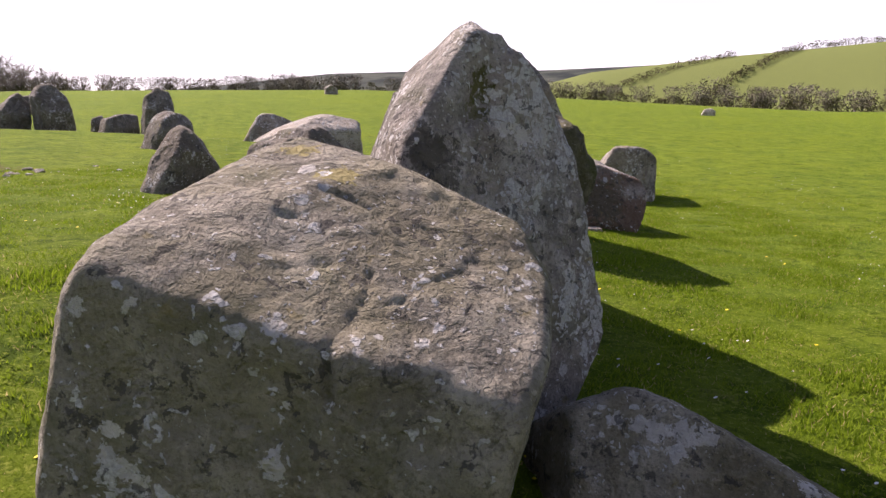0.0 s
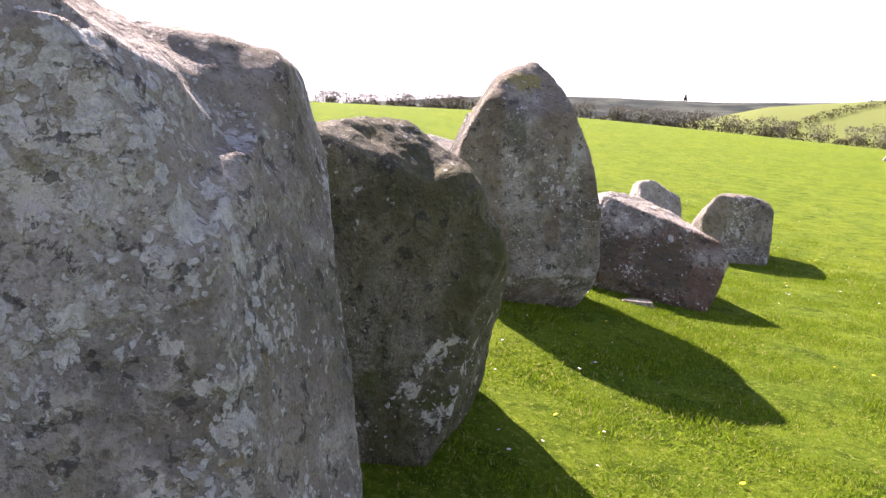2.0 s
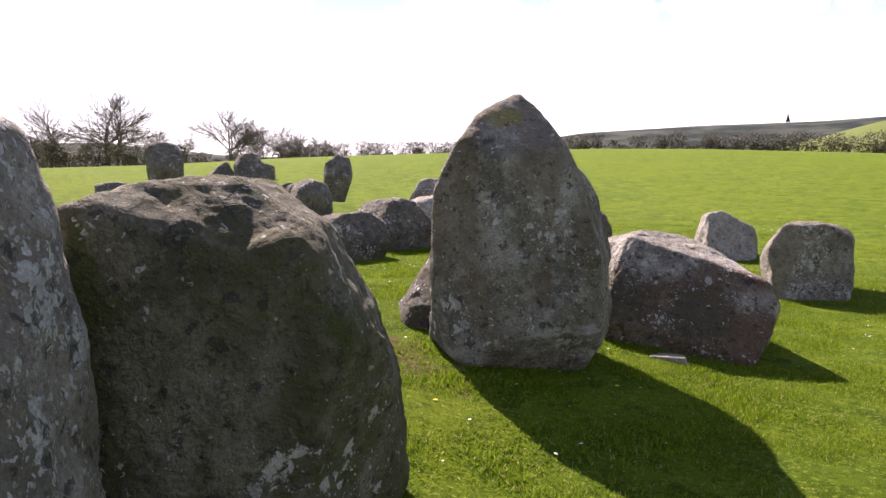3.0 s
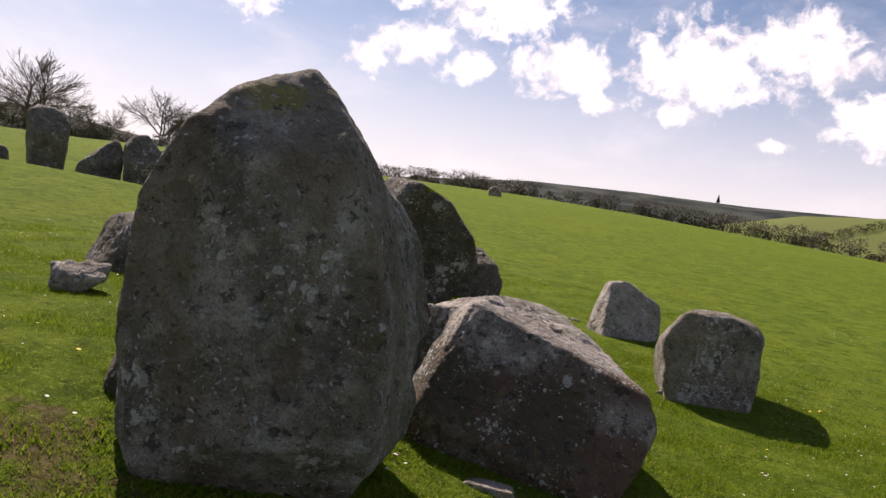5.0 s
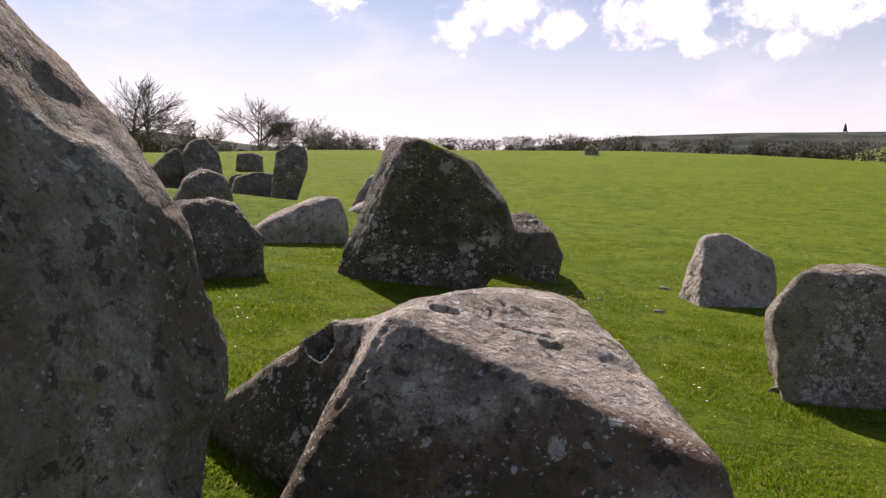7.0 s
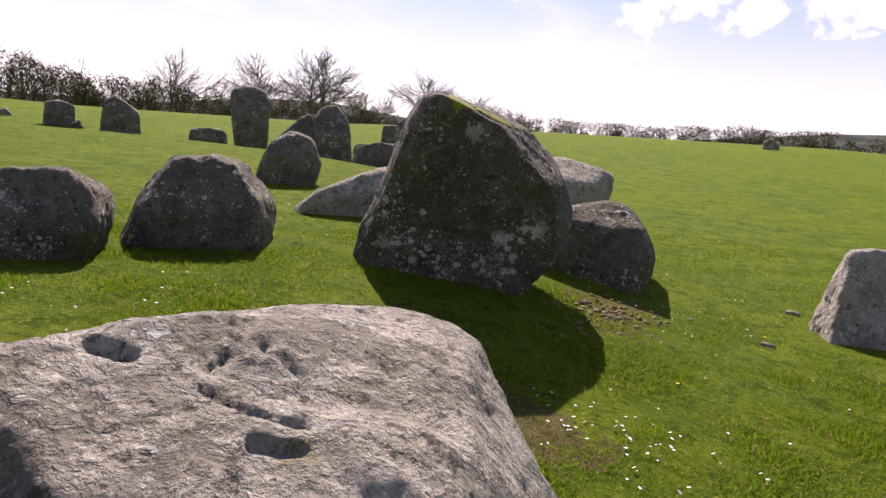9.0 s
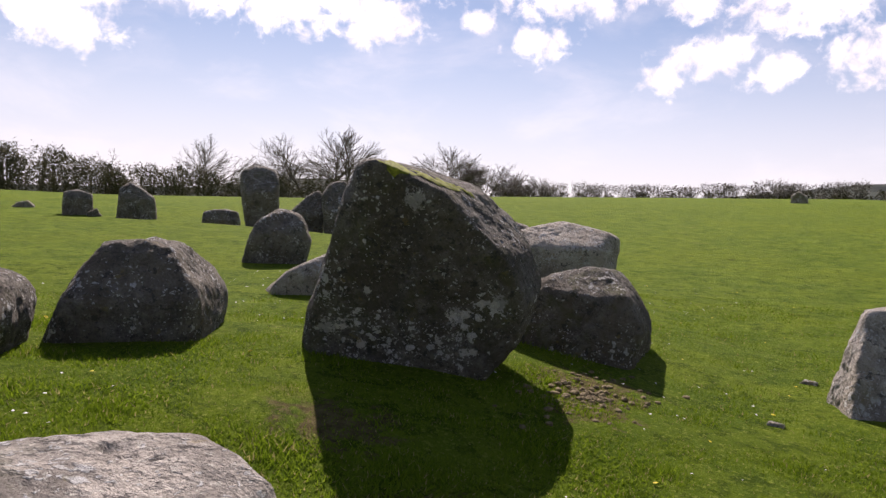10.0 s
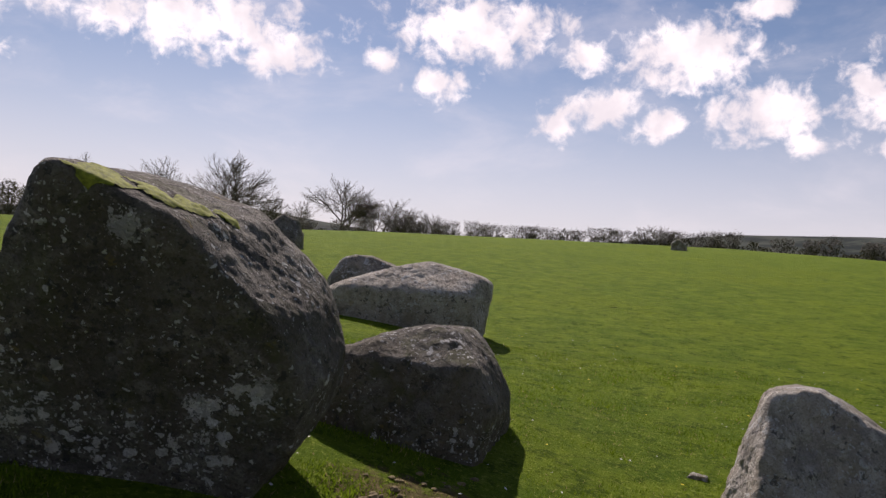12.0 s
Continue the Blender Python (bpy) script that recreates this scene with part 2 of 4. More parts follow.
TALL_ROCK = stone_material("cracked_stone_rock", (0.20, 0.19, 0.18), (0.40, 0.385, 0.37), (0.20, 0.165, 0.125), 0.5, 0.35, 0.85, None,
                           [(0.11, -0.56, 0.77, 0.32), (0.3, -0.45, 0.6, 0.3), (0.45, -0.42, 0.1, 0.3), (0.55, -0.3, -0.3, 0.35), (0.1, -0.6, -0.6, 0.3), (-0.3, -0.75, 0.1, 0.25)],
                           [(-0.05, -0.65, 0.86, 0.06, GREEN), (-0.14, -0.85, 0.20, 0.07, GREEN), (-0.02, -0.76, 0.11, 0.06, GREEN), (-0.15, -0.85, 0.29, 0.05, GREEN), (0.36, -0.50, 0.03, 0.04, WHITE), (0.36, -0.52, -0.06, 0.045, WHITE), (0.07, -0.75, -0.27, 0.04, WHITE), (0.22, -0.64, -0.28, 0.045, WHITE), (0.12, -0.56, 0.65, 0.05, WHITE), (0.21, -0.49, 0.66, 0.05, WHITE), (-0.33, -0.96, 0.43, 0.07, BLACK), (-0.02, -0.66, 0.89, 0.055, GREEN), (-0.04, -0.68, 0.82, 0.065, GREEN), (-0.07, -0.70, 0.76, 0.06, GREEN), (0.34, -0.45, 0.34, 0.0248, WHITE), (0.41, -0.41, 0.25, 0.0279, WHITE), (0.46, -0.38, 0.15, 0.031, WHITE), (0.36, -0.49, -0.05, 0.031, WHITE), (0.37, -0.48, 0.01, 0.0248, WHITE), (0.49, -0.38, 0.02, 0.0248, WHITE), (0.53, -0.19, -0.12, 0.0217, WHITE), (0.53, -0.38, -0.19, 0.0248, WHITE), (0.18, -0.49, 0.86, 0.0372, WHITE), (0.12, -0.55, 0.77, 0.0372, WHITE), (0.04, -0.63, 0.67, 0.0372, WHITE), (0.20, -0.49, 0.77, 0.031, WHITE), (0.01, -0.80, -0.28, 0.0248, WHITE), (0.16, -0.70, -0.33, 0.0217, WHITE), (0.32, -0.58, -0.40, 0.0248, WHITE), (0.50, -0.42, -0.23, 0.0279, WHITE), (-0.26, -0.89, 0.53, 0.13, BLACK), (-0.29, -0.89, 0.61, 0.1, BLACK), (-0.02, -0.80, -0.08, 0.06, BLACK)])
MOSSY_ROCK = stone_material("mossy_stone_rock", (0.10, 0.096, 0.074), (0.22, 0.21, 0.17), (0.075, 0.074, 0.028), 0.75, 0.9, 0.4, None,
                            [(0.28, -0.15, 0.04, 0.24), (0.47, 0.23, 0.15, 0.35), (0.32, -0.09, -0.25, 0.25), (0.42, 0.0, -0.1, 0.25)],
    [(0.29, -0.16, 0.07, 0.0496, WHITE), (0.37, -0.12, 0.13, 0.031, WHITE), (0.20, -0.18, -0.09, 0.0496, WHITE), (0.29, -0.11, -0.22, 0.0434, WHITE), (0.47, 0.23, 0.15, 0.0372, WHITE), (0.43, 0.11, 0.06, 0.031, WHITE), (0.30, -0.15, 0.10, 0.031, WHITE), (0.23, -0.18, 0.00, 0.031, WHITE), (0.40, -0.01, -0.04, 0.031, WHITE)])
POINT_ROCK = stone_material("pointed_stone_rock", (0.15, 0.147, 0.135), (0.35, 0.345, 0.32), (0.15, 0.105, 0.065), 0.55, 0.4, 0.5, None,
                            [(0.01, -0.74, -0.55, 0.3), (0.47, -0.5, -0.5, 0.3), (-0.3, -0.72, -0.2, 0.25), (0.35, -0.5, 0.4, 0.3)],
                            [(0.01, -0.74, -0.47, 0.064, PALER), (0.22, -0.64, -0.51, 0.072, PALER), (0.47, -0.50, -0.49, 0.072, PALER), (0.62, -0.42, -0.37, 0.056, PALER), (-0.29, -0.73, -0.15, 0.04, PALER), (-0.24, -0.73, -0.29, 0.04, PALER), (0.43, -0.46, 0.65, 0.048, PALER), (0.28, -0.55, 0.51, 0.024, PALER), (0.05, -0.65, 0.85, 0.024, PALER), (0.39, -0.49, 0.45, 0.02, PALER), (0.66, -0.37, -0.10, 0.024, PALER), (-0.07, -0.39, 1.17, 0.11, YELLOW), (0.02, -0.33, 1.19, 0.08, YELLOW)])
LEAN_ROCK = stone_material("leaning_stone_rock", (0.08, 0.076, 0.07), (0.20, 0.193, 0.18), (0.09, 0.075, 0.05), 0.4, 0.4, 0.6, None,
                           [(-0.47, -0.53, -0.35, 0.4), (0.32, -0.1, -0.25, 0.4), (0.0, -0.3, -0.4, 0.35)],
                           [(0.20, -0.56, 0.60, 0.07, PALER), (-0.57, -0.59, -0.32, 0.06, PALER), (0.53, -0.01, -0.09, 0.06, PALER), (0.25, -0.13, -0.20, 0.06, PALER), (-0.49, -0.55, -0.30, 0.0372, WHITE), (0.23, -0.15, -0.20, 0.0372, WHITE), (-0.24, -0.52, -0.04, 0.031, WHITE), (0.51, -0.02, -0.09, 0.031, WHITE), (0.30, 0.03, -0.46, 0.031, WHITE), (0.42, -0.07, -0.10, 0.0217, WHITE), (-0.47, -0.53, -0.30, 0.0434, WHITE), (-0.39, -0.41, -0.45, 0.0372, WHITE), (0.32, -0.10, -0.19, 0.0372, WHITE), (0.10, -0.13, -0.39, 0.031, WHITE), (0.44, -0.07, -0.09, 0.031, WHITE)])
SUNK_ROCK = stone_material("sunken_boulder_rock", (0.16, 0.15, 0.12), (0.33, 0.315, 0.27), (0.14, 0.12, 0.06), 0.5, 0.5, 0.5, None, [(-0.14, -0.29, 0.36, 0.3)],
                          [(-0.19, -0.29, 0.37, 0.05, WHITE), (-0.10, -0.31, 0.36, 0.05, WHITE), (-0.33, -0.24, 0.39, 0.03, WHITE), (-0.13, -0.34, 0.31, 0.035, WHITE), (-0.03, -0.32, 0.36, 0.04, WHITE), (-0.25, -0.27, 0.38, 0.035, WHITE), (0.30, -0.44, 0.22, 0.04, WHITE)])
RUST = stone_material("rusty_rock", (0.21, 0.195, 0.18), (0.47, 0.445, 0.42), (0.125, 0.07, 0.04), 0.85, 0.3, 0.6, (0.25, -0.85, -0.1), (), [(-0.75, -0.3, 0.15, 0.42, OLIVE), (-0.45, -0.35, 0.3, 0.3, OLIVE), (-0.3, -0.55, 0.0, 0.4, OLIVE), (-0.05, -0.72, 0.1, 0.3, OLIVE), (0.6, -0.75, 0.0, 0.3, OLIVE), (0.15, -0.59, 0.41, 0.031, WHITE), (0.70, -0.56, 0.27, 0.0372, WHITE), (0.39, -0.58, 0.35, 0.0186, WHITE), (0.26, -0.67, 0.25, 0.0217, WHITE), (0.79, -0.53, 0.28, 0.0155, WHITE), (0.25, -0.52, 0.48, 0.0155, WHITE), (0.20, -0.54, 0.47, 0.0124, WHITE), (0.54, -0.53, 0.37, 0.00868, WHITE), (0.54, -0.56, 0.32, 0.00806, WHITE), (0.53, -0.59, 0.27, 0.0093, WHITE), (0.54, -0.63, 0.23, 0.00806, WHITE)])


def ground_material():
    m, t, b = material("turf", 0.95)
    b.inputs["Specular IOR Level"].default_value = 0.04
    at = t.nodes.new("ShaderNodeTexCoord").outputs["Object"]
    broad = noise_at(t, at, 0.22, 4.0, 0.6)
    patch = noise_at(t, at, 1.6, 5.0, 0.6, 0.3)
    tuft = noise_at(t, at, 11.0, 6.0, 0.75)
    blade = noise_at(t, at, 70.0, 5.0, 0.75)
    col = mix(t, ramp(t, patch, 0.35, 0.68), (0.074, 0.130, 0.010), (0.140, 0.200, 0.016))
    col = mix(t, maths(t, "MULTIPLY", ramp(t, broad, 0.45, 0.7), 0.5), col, (0.150, 0.200, 0.010))
    col = mix(t, maths(t, "MULTIPLY", ramp(t, tuft, 0.5, 0.68), 0.85), col, (0.04, 0.068, 0.006))
    col = mix(t, maths(t, "MULTIPLY", ramp(t, blade, 0.5, 0.7), 0.5), col, (0.16, 0.23, 0.025))
    clump = noise_at(t, at, 4.5, 5.0, 0.7, 0.4)
    col = mix(t, maths(t, "MULTIPLY", ramp(t, clump, 0.50, 0.62), 0.75), col, (0.040, 0.075, 0.005))
    flecks = noise_at(t, at, 26.0, 4.0, 0.7)
    col = mix(t, maths(t, "MULTIPLY", ramp(t, flecks, 0.55, 0.63), 0.7), col, (0.24, 0.29, 0.05))
    col = mix(t, maths(t, "MULTIPLY", ramp(t, noise_at(t, at, 2.4, 6.0, 0.75, 0.5), 0.6, 0.7), 0.6), col, (0.05, 0.072, 0.012))
    # bare earth and dry grass where feet and cattle wear the turf
    soil = mix(t, ramp(t, tuft, 0.35, 0.7), (0.08, 0.055, 0.03), (0.21, 0.16, 0.085))
    worn = None
    for x, y, wide in ((0.75, 15.2, 0.55), (0.95, 14.7, 0.4), (0.1, 7.6, 0.45), (0.35, 12.9, 0.45), (1.6, 12.4, 0.4), (-7.9, 12.0, 1.3), (-0.1, 7.5, 0.4), (1.3, 12.5, 0.4), (0.5, 7.4, 0.4), (0.0, 1.6, 0.6)):
        gap = sock(t, "ShaderNodeVectorMath", {0: sock(t, "ShaderNodeVectorMath", {0: at, 1: (1, 1, 0)}, operation="MULTIPLY").outputs[0], 1: (x, y, 0)}, operation="DISTANCE").outputs[1]
        one = maths(t, "SUBTRACT", 1.0, maths(t, "DIVIDE", gap, wide))
        worn = one if worn is None else maths(t, "MAXIMUM", worn, one)
    worn = ramp(t, maths(t, "ADD", worn, maths(t, "MULTIPLY", maths(t, "SUBTRACT", noise_at(t, at, 7.0, 4.0, 0.6), 0.5), 2.6)), 0.1, 0.55)
    col = mix(t, maths(t, "MULTIPLY", worn, 0.85), col, soil)
    dry = ramp(t, noise_at(t, at, 0.9, 5.0, 0.65, 0.4), 0.62, 0.74)
    col = mix(t, maths(t, "MULTIPLY", dry, 0.5), col, (0.20, 0.205, 0.05))
    # single rank tussocks and scuffs scattered over the pasture
    tussock = sock(t, "ShaderNodeTexVoronoi", {"Vector": sock(t, "ShaderNodeVectorMath", {0: at, 1: sock(t, "ShaderNodeVectorMath", {0: sock(t, "ShaderNodeTexNoise", {"Vector": at, "Scale": 5.0, "Detail": 3.0}).outputs[1], 3: 0.5}, operation="SCALE").outputs[0]}, operation="ADD").outputs[0], "Scale": 0.55, "Randomness": 1.0}).outputs[0]
    col = mix(t, maths(t, "MULTIPLY", maths(t, "SUBTRACT", 1.0, ramp(t, tussock, 0.05, 0.11)), 0.75), col, (0.035, 0.052, 0.008))
    # woods and moor on the far hills, their colour greyed for distance haze
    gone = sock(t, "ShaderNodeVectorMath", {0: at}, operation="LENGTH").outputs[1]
    hazy_moor = mix(t, ramp(t, noise_at(t, at, 0.012, 8.0, 0.7), 0.42, 0.6), (0.02, 0.028, 0.027), (0.065, 0.075, 0.062))
    # aerial haze painted in: fields pale with distance
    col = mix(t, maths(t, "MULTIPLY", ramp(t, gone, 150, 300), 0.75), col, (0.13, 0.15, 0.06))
    col = mix(t, ramp(t, gone, 560, 720), col, hazy_moor)
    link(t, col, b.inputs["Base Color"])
    bumped(t, b, maths(t, "ADD", tuft, maths(t, "MULTIPLY", blade, 0.6)), 1.0, 0.05)
    return m


TURF = ground_material()


def plain_material(name, a, c, scale, rough=0.9):
    m, t, b = material(name, rough)
    at = t.nodes.new("ShaderNodeTexCoord").outputs["Object"]
    n = noise_at(t, at, scale, 5.0, 0.65)
    link(t, mix(t, ramp(t, n, 0.3, 0.7), a, c), b.inputs["Base Color"])
    bumped(t, b, n, 0.5, 0.3 / scale)
    return m


MOSS = plain_material("moss", (0.08, 0.10, 0.01), (0.24, 0.26, 0.025), 40.0)
BARK = plain_material("bark", (0.08, 0.067, 0.055), (0.17, 0.15, 0.125), 6.0)
TWIG = plain_material("twigs", (0.10, 0.087, 0.073), (0.20, 0.175, 0.145), 0.7)
HEDGE = plain_material("hedge", (0.05, 0.052, 0.022), (0.13, 0.115, 0.06), 0.35)


# ---- the lie of the land ----
def soft(v, w=3.0):
    return w * np.logaddexp(0, np.asarray(v, float) / w)


def ease(v):
    v = np.clip(v, 0, 1)
    return v * v * (3 - 2 * v)


def edge_of_field(x, y):
    """How far off the field's hedge stands in that direction, and the height of the turf there."""
    dx, dy = np.asarray(x, float) - 2.5, np.asarray(y, float) - 7.0
    turn = np.degrees(np.arctan2(-dx, dy))
    rise = np.interp(turn, [-180, -60, -29, -21, -12, 0, 8, 20, 32, 42, 60, 70, 100, 180], [0, 0.4, 0.7, 1.1, 1.6, 2.2, 2.4, 2.15, 1.8, 1.2, 1.1, 1.2, 0.8, 0])
    reach = np.interp(turn, [-180, -60, -30, -12, 0, 20, 40, 58, 70, 110, 180], [80, 80, 85, 95, 105, 110, 105, 75, 58, 60, 80])
    return np.hypot(dx, dy), turn, reach, 1.62 + reach * np.tan(np.radians(rise))


def lie(x, y):
    """The height of the turf: a low ring bank round the stones, a field that climbs to its hedges, and hills beyond."""
    x, y = np.asarray(x, float), np.asarray(y, float)
    bank = np.hypot(x + 13, y - 11)
    near = 0.1 + 0.5 * ease((16.4 - bank) / 4.4) + 0.055 * soft(y - 14.5) - 0.025 * soft(x - 1) + 0.03 * soft(-x - 5)
    far, turn, reach, edge = edge_of_field(x, y)
    w = np.clip((far - 22) / (reach - 27), 0, 1) ** 1.7
    z = near * (1 - w) + edge * w
    z = z - 0.06 * soft(far - reach - 8) * (1 - 0.9 * ease((far - 200) / 200)) 
    hill = np.interp(turn, [-180, -80, -60, -31, -21, -11.5, -4, 2, 180], [0, 0, 4.3, 4.4, 3.8, 2.9, 1.0, 0, 0])
    hill = 420 * np.tan(np.radians(hill)) + 8
    ridge = np.interp(turn, [-180, -100, -60, -31, -24, -17, -8, 0, 8, 20, 34, 44, 50, 56, 90, 130, 180], [1, 2, 4.6, 4.75, 4.75, 4.35, 4.08, 4.1, 3.85, 2.5, 2.3, 3.3, 3.2, 2.2, 1, 1, 1])
    ridge = 1490 * np.tan(np.radians(ridge - 0.12))
    up1 = np.exp(-((far - 420) / 95) ** 2)
    up2 = ease((far - 700) / 800)
    return np.where(far > reach, np.maximum(z + up1 * (hill - z) * (hill > 9), 0) * (1 - up2) + up2 * ridge, z)


def mesh_object(name, verts, faces, mat, smooth=True, parent=None):
    me = bpy.data.meshes.new(name)
    me.from_pydata([tuple(v) for v in verts], [], faces)
    me.update()
    if smooth:
        me.shade_smooth()
    me.materials.append(mat)
    ob = new(name, me)
    if parent:
        ob.parent = parent
    return ob


def build_ground():
    spokes = 480
    radius = np.unique(np.concatenate([np.arange(0, 30, 0.22), np.geomspace(30, 2400, 200)]))
    ang = np.linspace(0, 2 * math.pi, spokes, endpoint=False)
    rr, aa = np.meshgrid(radius[1:], ang, indexing="ij")
    x, y = 1.0 + rr * np.cos(aa), 9.0 + rr * np.sin(aa)
    z = lie(x, y) + 0.012 * np.sin(3.1 * x + 1.3 * np.sin(2.3 * y)) * np.cos(2.7 * y + np.sin(1.9 * x)) * (rr < 40)
    verts = [(1.0, 9.0, float(lie(1.0, 9.0)))] + list(zip(x.ravel(), y.ravel(), z.ravel()))
    faces = [(0, 1 + j, 1 + (j + 1) % spokes) for j in range(spokes)]
    for i in range(len(radius) - 2):
        a, b = 1 + i * spokes, 1 + (i + 1) * spokes
        faces += [(a + j, b + j, b + (j + 1) % spokes, a + (j + 1) % spokes) for j in range(spokes)]
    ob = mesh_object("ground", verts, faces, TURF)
    return tagged(ob, "short green pasture with worn and dry patches", "ground", kind="structure")


build_ground()

# ---- stones ----
BALLS = {}


def ball(level):
    if level not in BALLS:
        bm = bmesh.new()
        bmesh.ops.create_icosphere(bm, subdivisions=level, radius=1.0)
        BALLS[level] = (np.array([v.co for v in bm.verts]), [tuple(v.index for v in f.verts) for f in bm.faces], np.array([(e.verts[0].index, e.verts[1].index) for e in bm.edges]))
        bm.free()
    return BALLS[level]


def smoothed(v, edges, times):
    count = np.bincount(edges.ravel(), minlength=len(v))[:, None]
    for _ in range(times):
        s = np.zeros_like(v)
        np.add.at(s, edges[:, 0], v[edges[:, 1]])
        np.add.at(s, edges[:, 1], v[edges[:, 0]])
        v = 0.5 * v + 0.5 * s / count
    return v


def bearing(way, tilt):
    a, e = radians(way), radians(tilt)
    return np.array((math.cos(e) * math.cos(a), math.cos(e) * math.sin(a), math.sin(e)))


def stone(name, label, at, lobes, mat, level=6, blunt=4, rough=0.014, dents=(), cracks=(), moss=(), group="stones of the ring"):
    """A boulder of one or more lobes. A lobe is what is left between its faces: (way, tilt, distance) in degrees and metres from at.
    blunt: how far the edges are worn; rough: the relief in metres; dents: (way, tilt, spread, depth);
    cracks: (width, depth, [(way, tilt), ...]); moss: (way, tilt, spread, material, label)."""
    d, faces, edges = ball(level)
    out = np.zeros(len(d))
    for lobe in lobes:
        f = np.array(lobe, float)
        a, e = np.radians(f[:, 0]), np.radians(f[:, 1])
        n = np.stack([np.cos(e) * np.cos(a), np.cos(e) * np.sin(a), np.sin(e)], 1)
        c = d @ n.T
        out = np.maximum(out, np.where(c > 0.02, f[:, 2] / np.maximum(c, 0.02), 50.0).min(1))
    v = smoothed(d * out[:, None], edges, blunt)
    seed = Vector((at[0] * 3.1, at[1] * 1.7, at[2]))
    size = float(np.median(out))
    for i in range(len(v)):
        p = Vector(v[i])
        q = p + seed
        gaps = noise.voronoi(q * 5.5 + noise.noise_vector(q * 6.0) * 0.35)[0]
        h = 1.1 * min(0.45, gaps[1] - gaps[0]) * (0.5 + noise.noise(q * 2.1)) + noise.noise(q * (1.6 / size)) * 1.5 + noise.fractal(q * 5.0, 0.9, 2.0, 5) * 1.0 + 0.45 * abs(noise.noise(q * 13.0)) + 0.3 * noise.noise(q * 31.0) - 0.9 * max(0.0, 0.12 - abs(noise.noise(q * 3.3 + Vector((5, 2, 9))))) / 0.12 * max(0.0, noise.noise(q * 1.1))
        v[i] += d[i] * (h * rough)
    for way, tilt, spread, depth in dents:
        off = np.degrees(np.arccos(np.clip(d @ bearing(way, tilt), -1, 1)))
        v -= d * (depth * np.exp(-(off / spread) ** 6))[:, None]
    for width, depth, line in cracks:
        near = np.full(len(d), 180.0)
        ways = [bearing(*p) for p in line]
        for p, q in zip(ways, ways[1:]):
            for s in np.linspace(0, 1, 14):
                w = p * (1 - s) + q * s
                w = w / np.linalg.norm(w)
                near = np.minimum(near, np.degrees(np.arccos(np.clip(d @ w, -1, 1))))
        v -= d * (depth * np.clip(1 - near / width, 0, 1) ** 0.8)[:, None]
    ob = mesh_object(name, v, faces, mat)
    ob.location = at
    for way, tilt, spread, stuff, what in moss:
        off = np.degrees(np.arccos(np.clip(d @ bearing(way, tilt), -1, 1)))
        ragged = np.array([noise.fractal(Vector(p) * 7.0 + seed, 1.0, 2.0, 4) for p in v])
        inside = np.clip((1 - off / spread + 0.55 * ragged) / 0.35, 0, 1)
        keep = [f for f in faces if min(inside[i] for i in f) > 0.02]
        used = sorted({i for f in keep for i in f})
        place = {i: n for n, i in enumerate(used)}
        lump = np.array([noise.noise(Vector(v[i]) * 45.0) for i in used])
        lifted = v[used] + d[used] * (0.003 + inside[used] * (0.010 + 0.008 * lump))[:, None]
        cover = mesh_object("moss", lifted, [tuple(place[i] for i in f) for f in keep], stuff, parent=ob)
        cover["label"] = what
    return tagged(ob, label, name.replace("_", " "), group)


stone("standing_stone", "large grey standing boulder with a sloping lichen-spotted top", (-0.2, 2.35, 0.75),
      [[(-152.3, 4.7, 0.982), (-160.1, 24.6, 0.926), (-155.3, 11, 0.944), (-168.8, 42.2, 0.837), (-170.7, 62, 0.756), (11.3, 65.8, 0.591), (10.9, 65.2, 0.591), (-2, 29.3, 0.62), (-9.1, -0.7, 0.568), (-13.9, -15, 0.548), (28.8, 61.9, 0.579), (27.5, 58.3, 0.573), (9, 13.6, 0.578), (1.6, -6.2, 0.557), (42.5, 56.9, 0.564), (36.8, 48.3, 0.565), (29.1, 29.9, 0.559), (24.5, 19.8, 0.571), (13, -6.5, 0.553), (-97, -2, 0.808), (-66, 58, 0.612), (-90, 75, 0.642), (100, 10, 0.699), (90, -90, 1.158), (150, 45, 0.726)],
       [(-152.3, 4.7, 0.982), (-160.1, 24.6, 0.928), (-155.3, 11, 0.944), (-172.7, 63.9, 0.726), (-179.4, 70.9, 0.659), (176.6, 74.5, 0.641), (10.9, 65.2, 0.584), (-13.9, -15, 0.548), (32.7, 66.5, 0.576), (36.8, 48.3, 0.565), (29.1, 29.9, 0.559), (24.5, 19.8, 0.571), (13, -6.5, 0.553), (-97, -2, 0.748), (-66, 58, 0.515), (-90, 75, 0.535), (100, 10, 0.602), (0, 0, 0.408), (90, -90, 1.158)]],
      NEAR_ROCK, 7, blunt=5, rough=0.0095,
      dents=[(-118, 12, 9, 0.02), (-101, 9, 7, 0.03), (-76, 7, 7, 0.02), (-86, 17, 5, -0.012)], cracks=[(1.5, 0.009, [(-115, 46), (-111, 47)]), (1.5, 0.008, [(-100, 35), (-96, 35.5)]), (1.6, 0.010, [(-110, 60), (-96, 59), (-88, 57)]), (2.2, 0.012, [(-138, 52), (-130, 54)]), (1.2, 0.006, [(-83, 26), (-80, 27)]), (1.3, 0.022, [(-92.6, 15), (-92.6, 11)]), (1.1, 0.010, [(-92.6, 11), (-91, 4), (-90, -6)]), (1.1, 0.009, [(-80, 14), (-78, 9), (-77, 2)]), (1.1, 0.010, [(-86, 34), (-87, 27), (-91, 20.7), (-92.5, 18), (-92.4, 10)])])
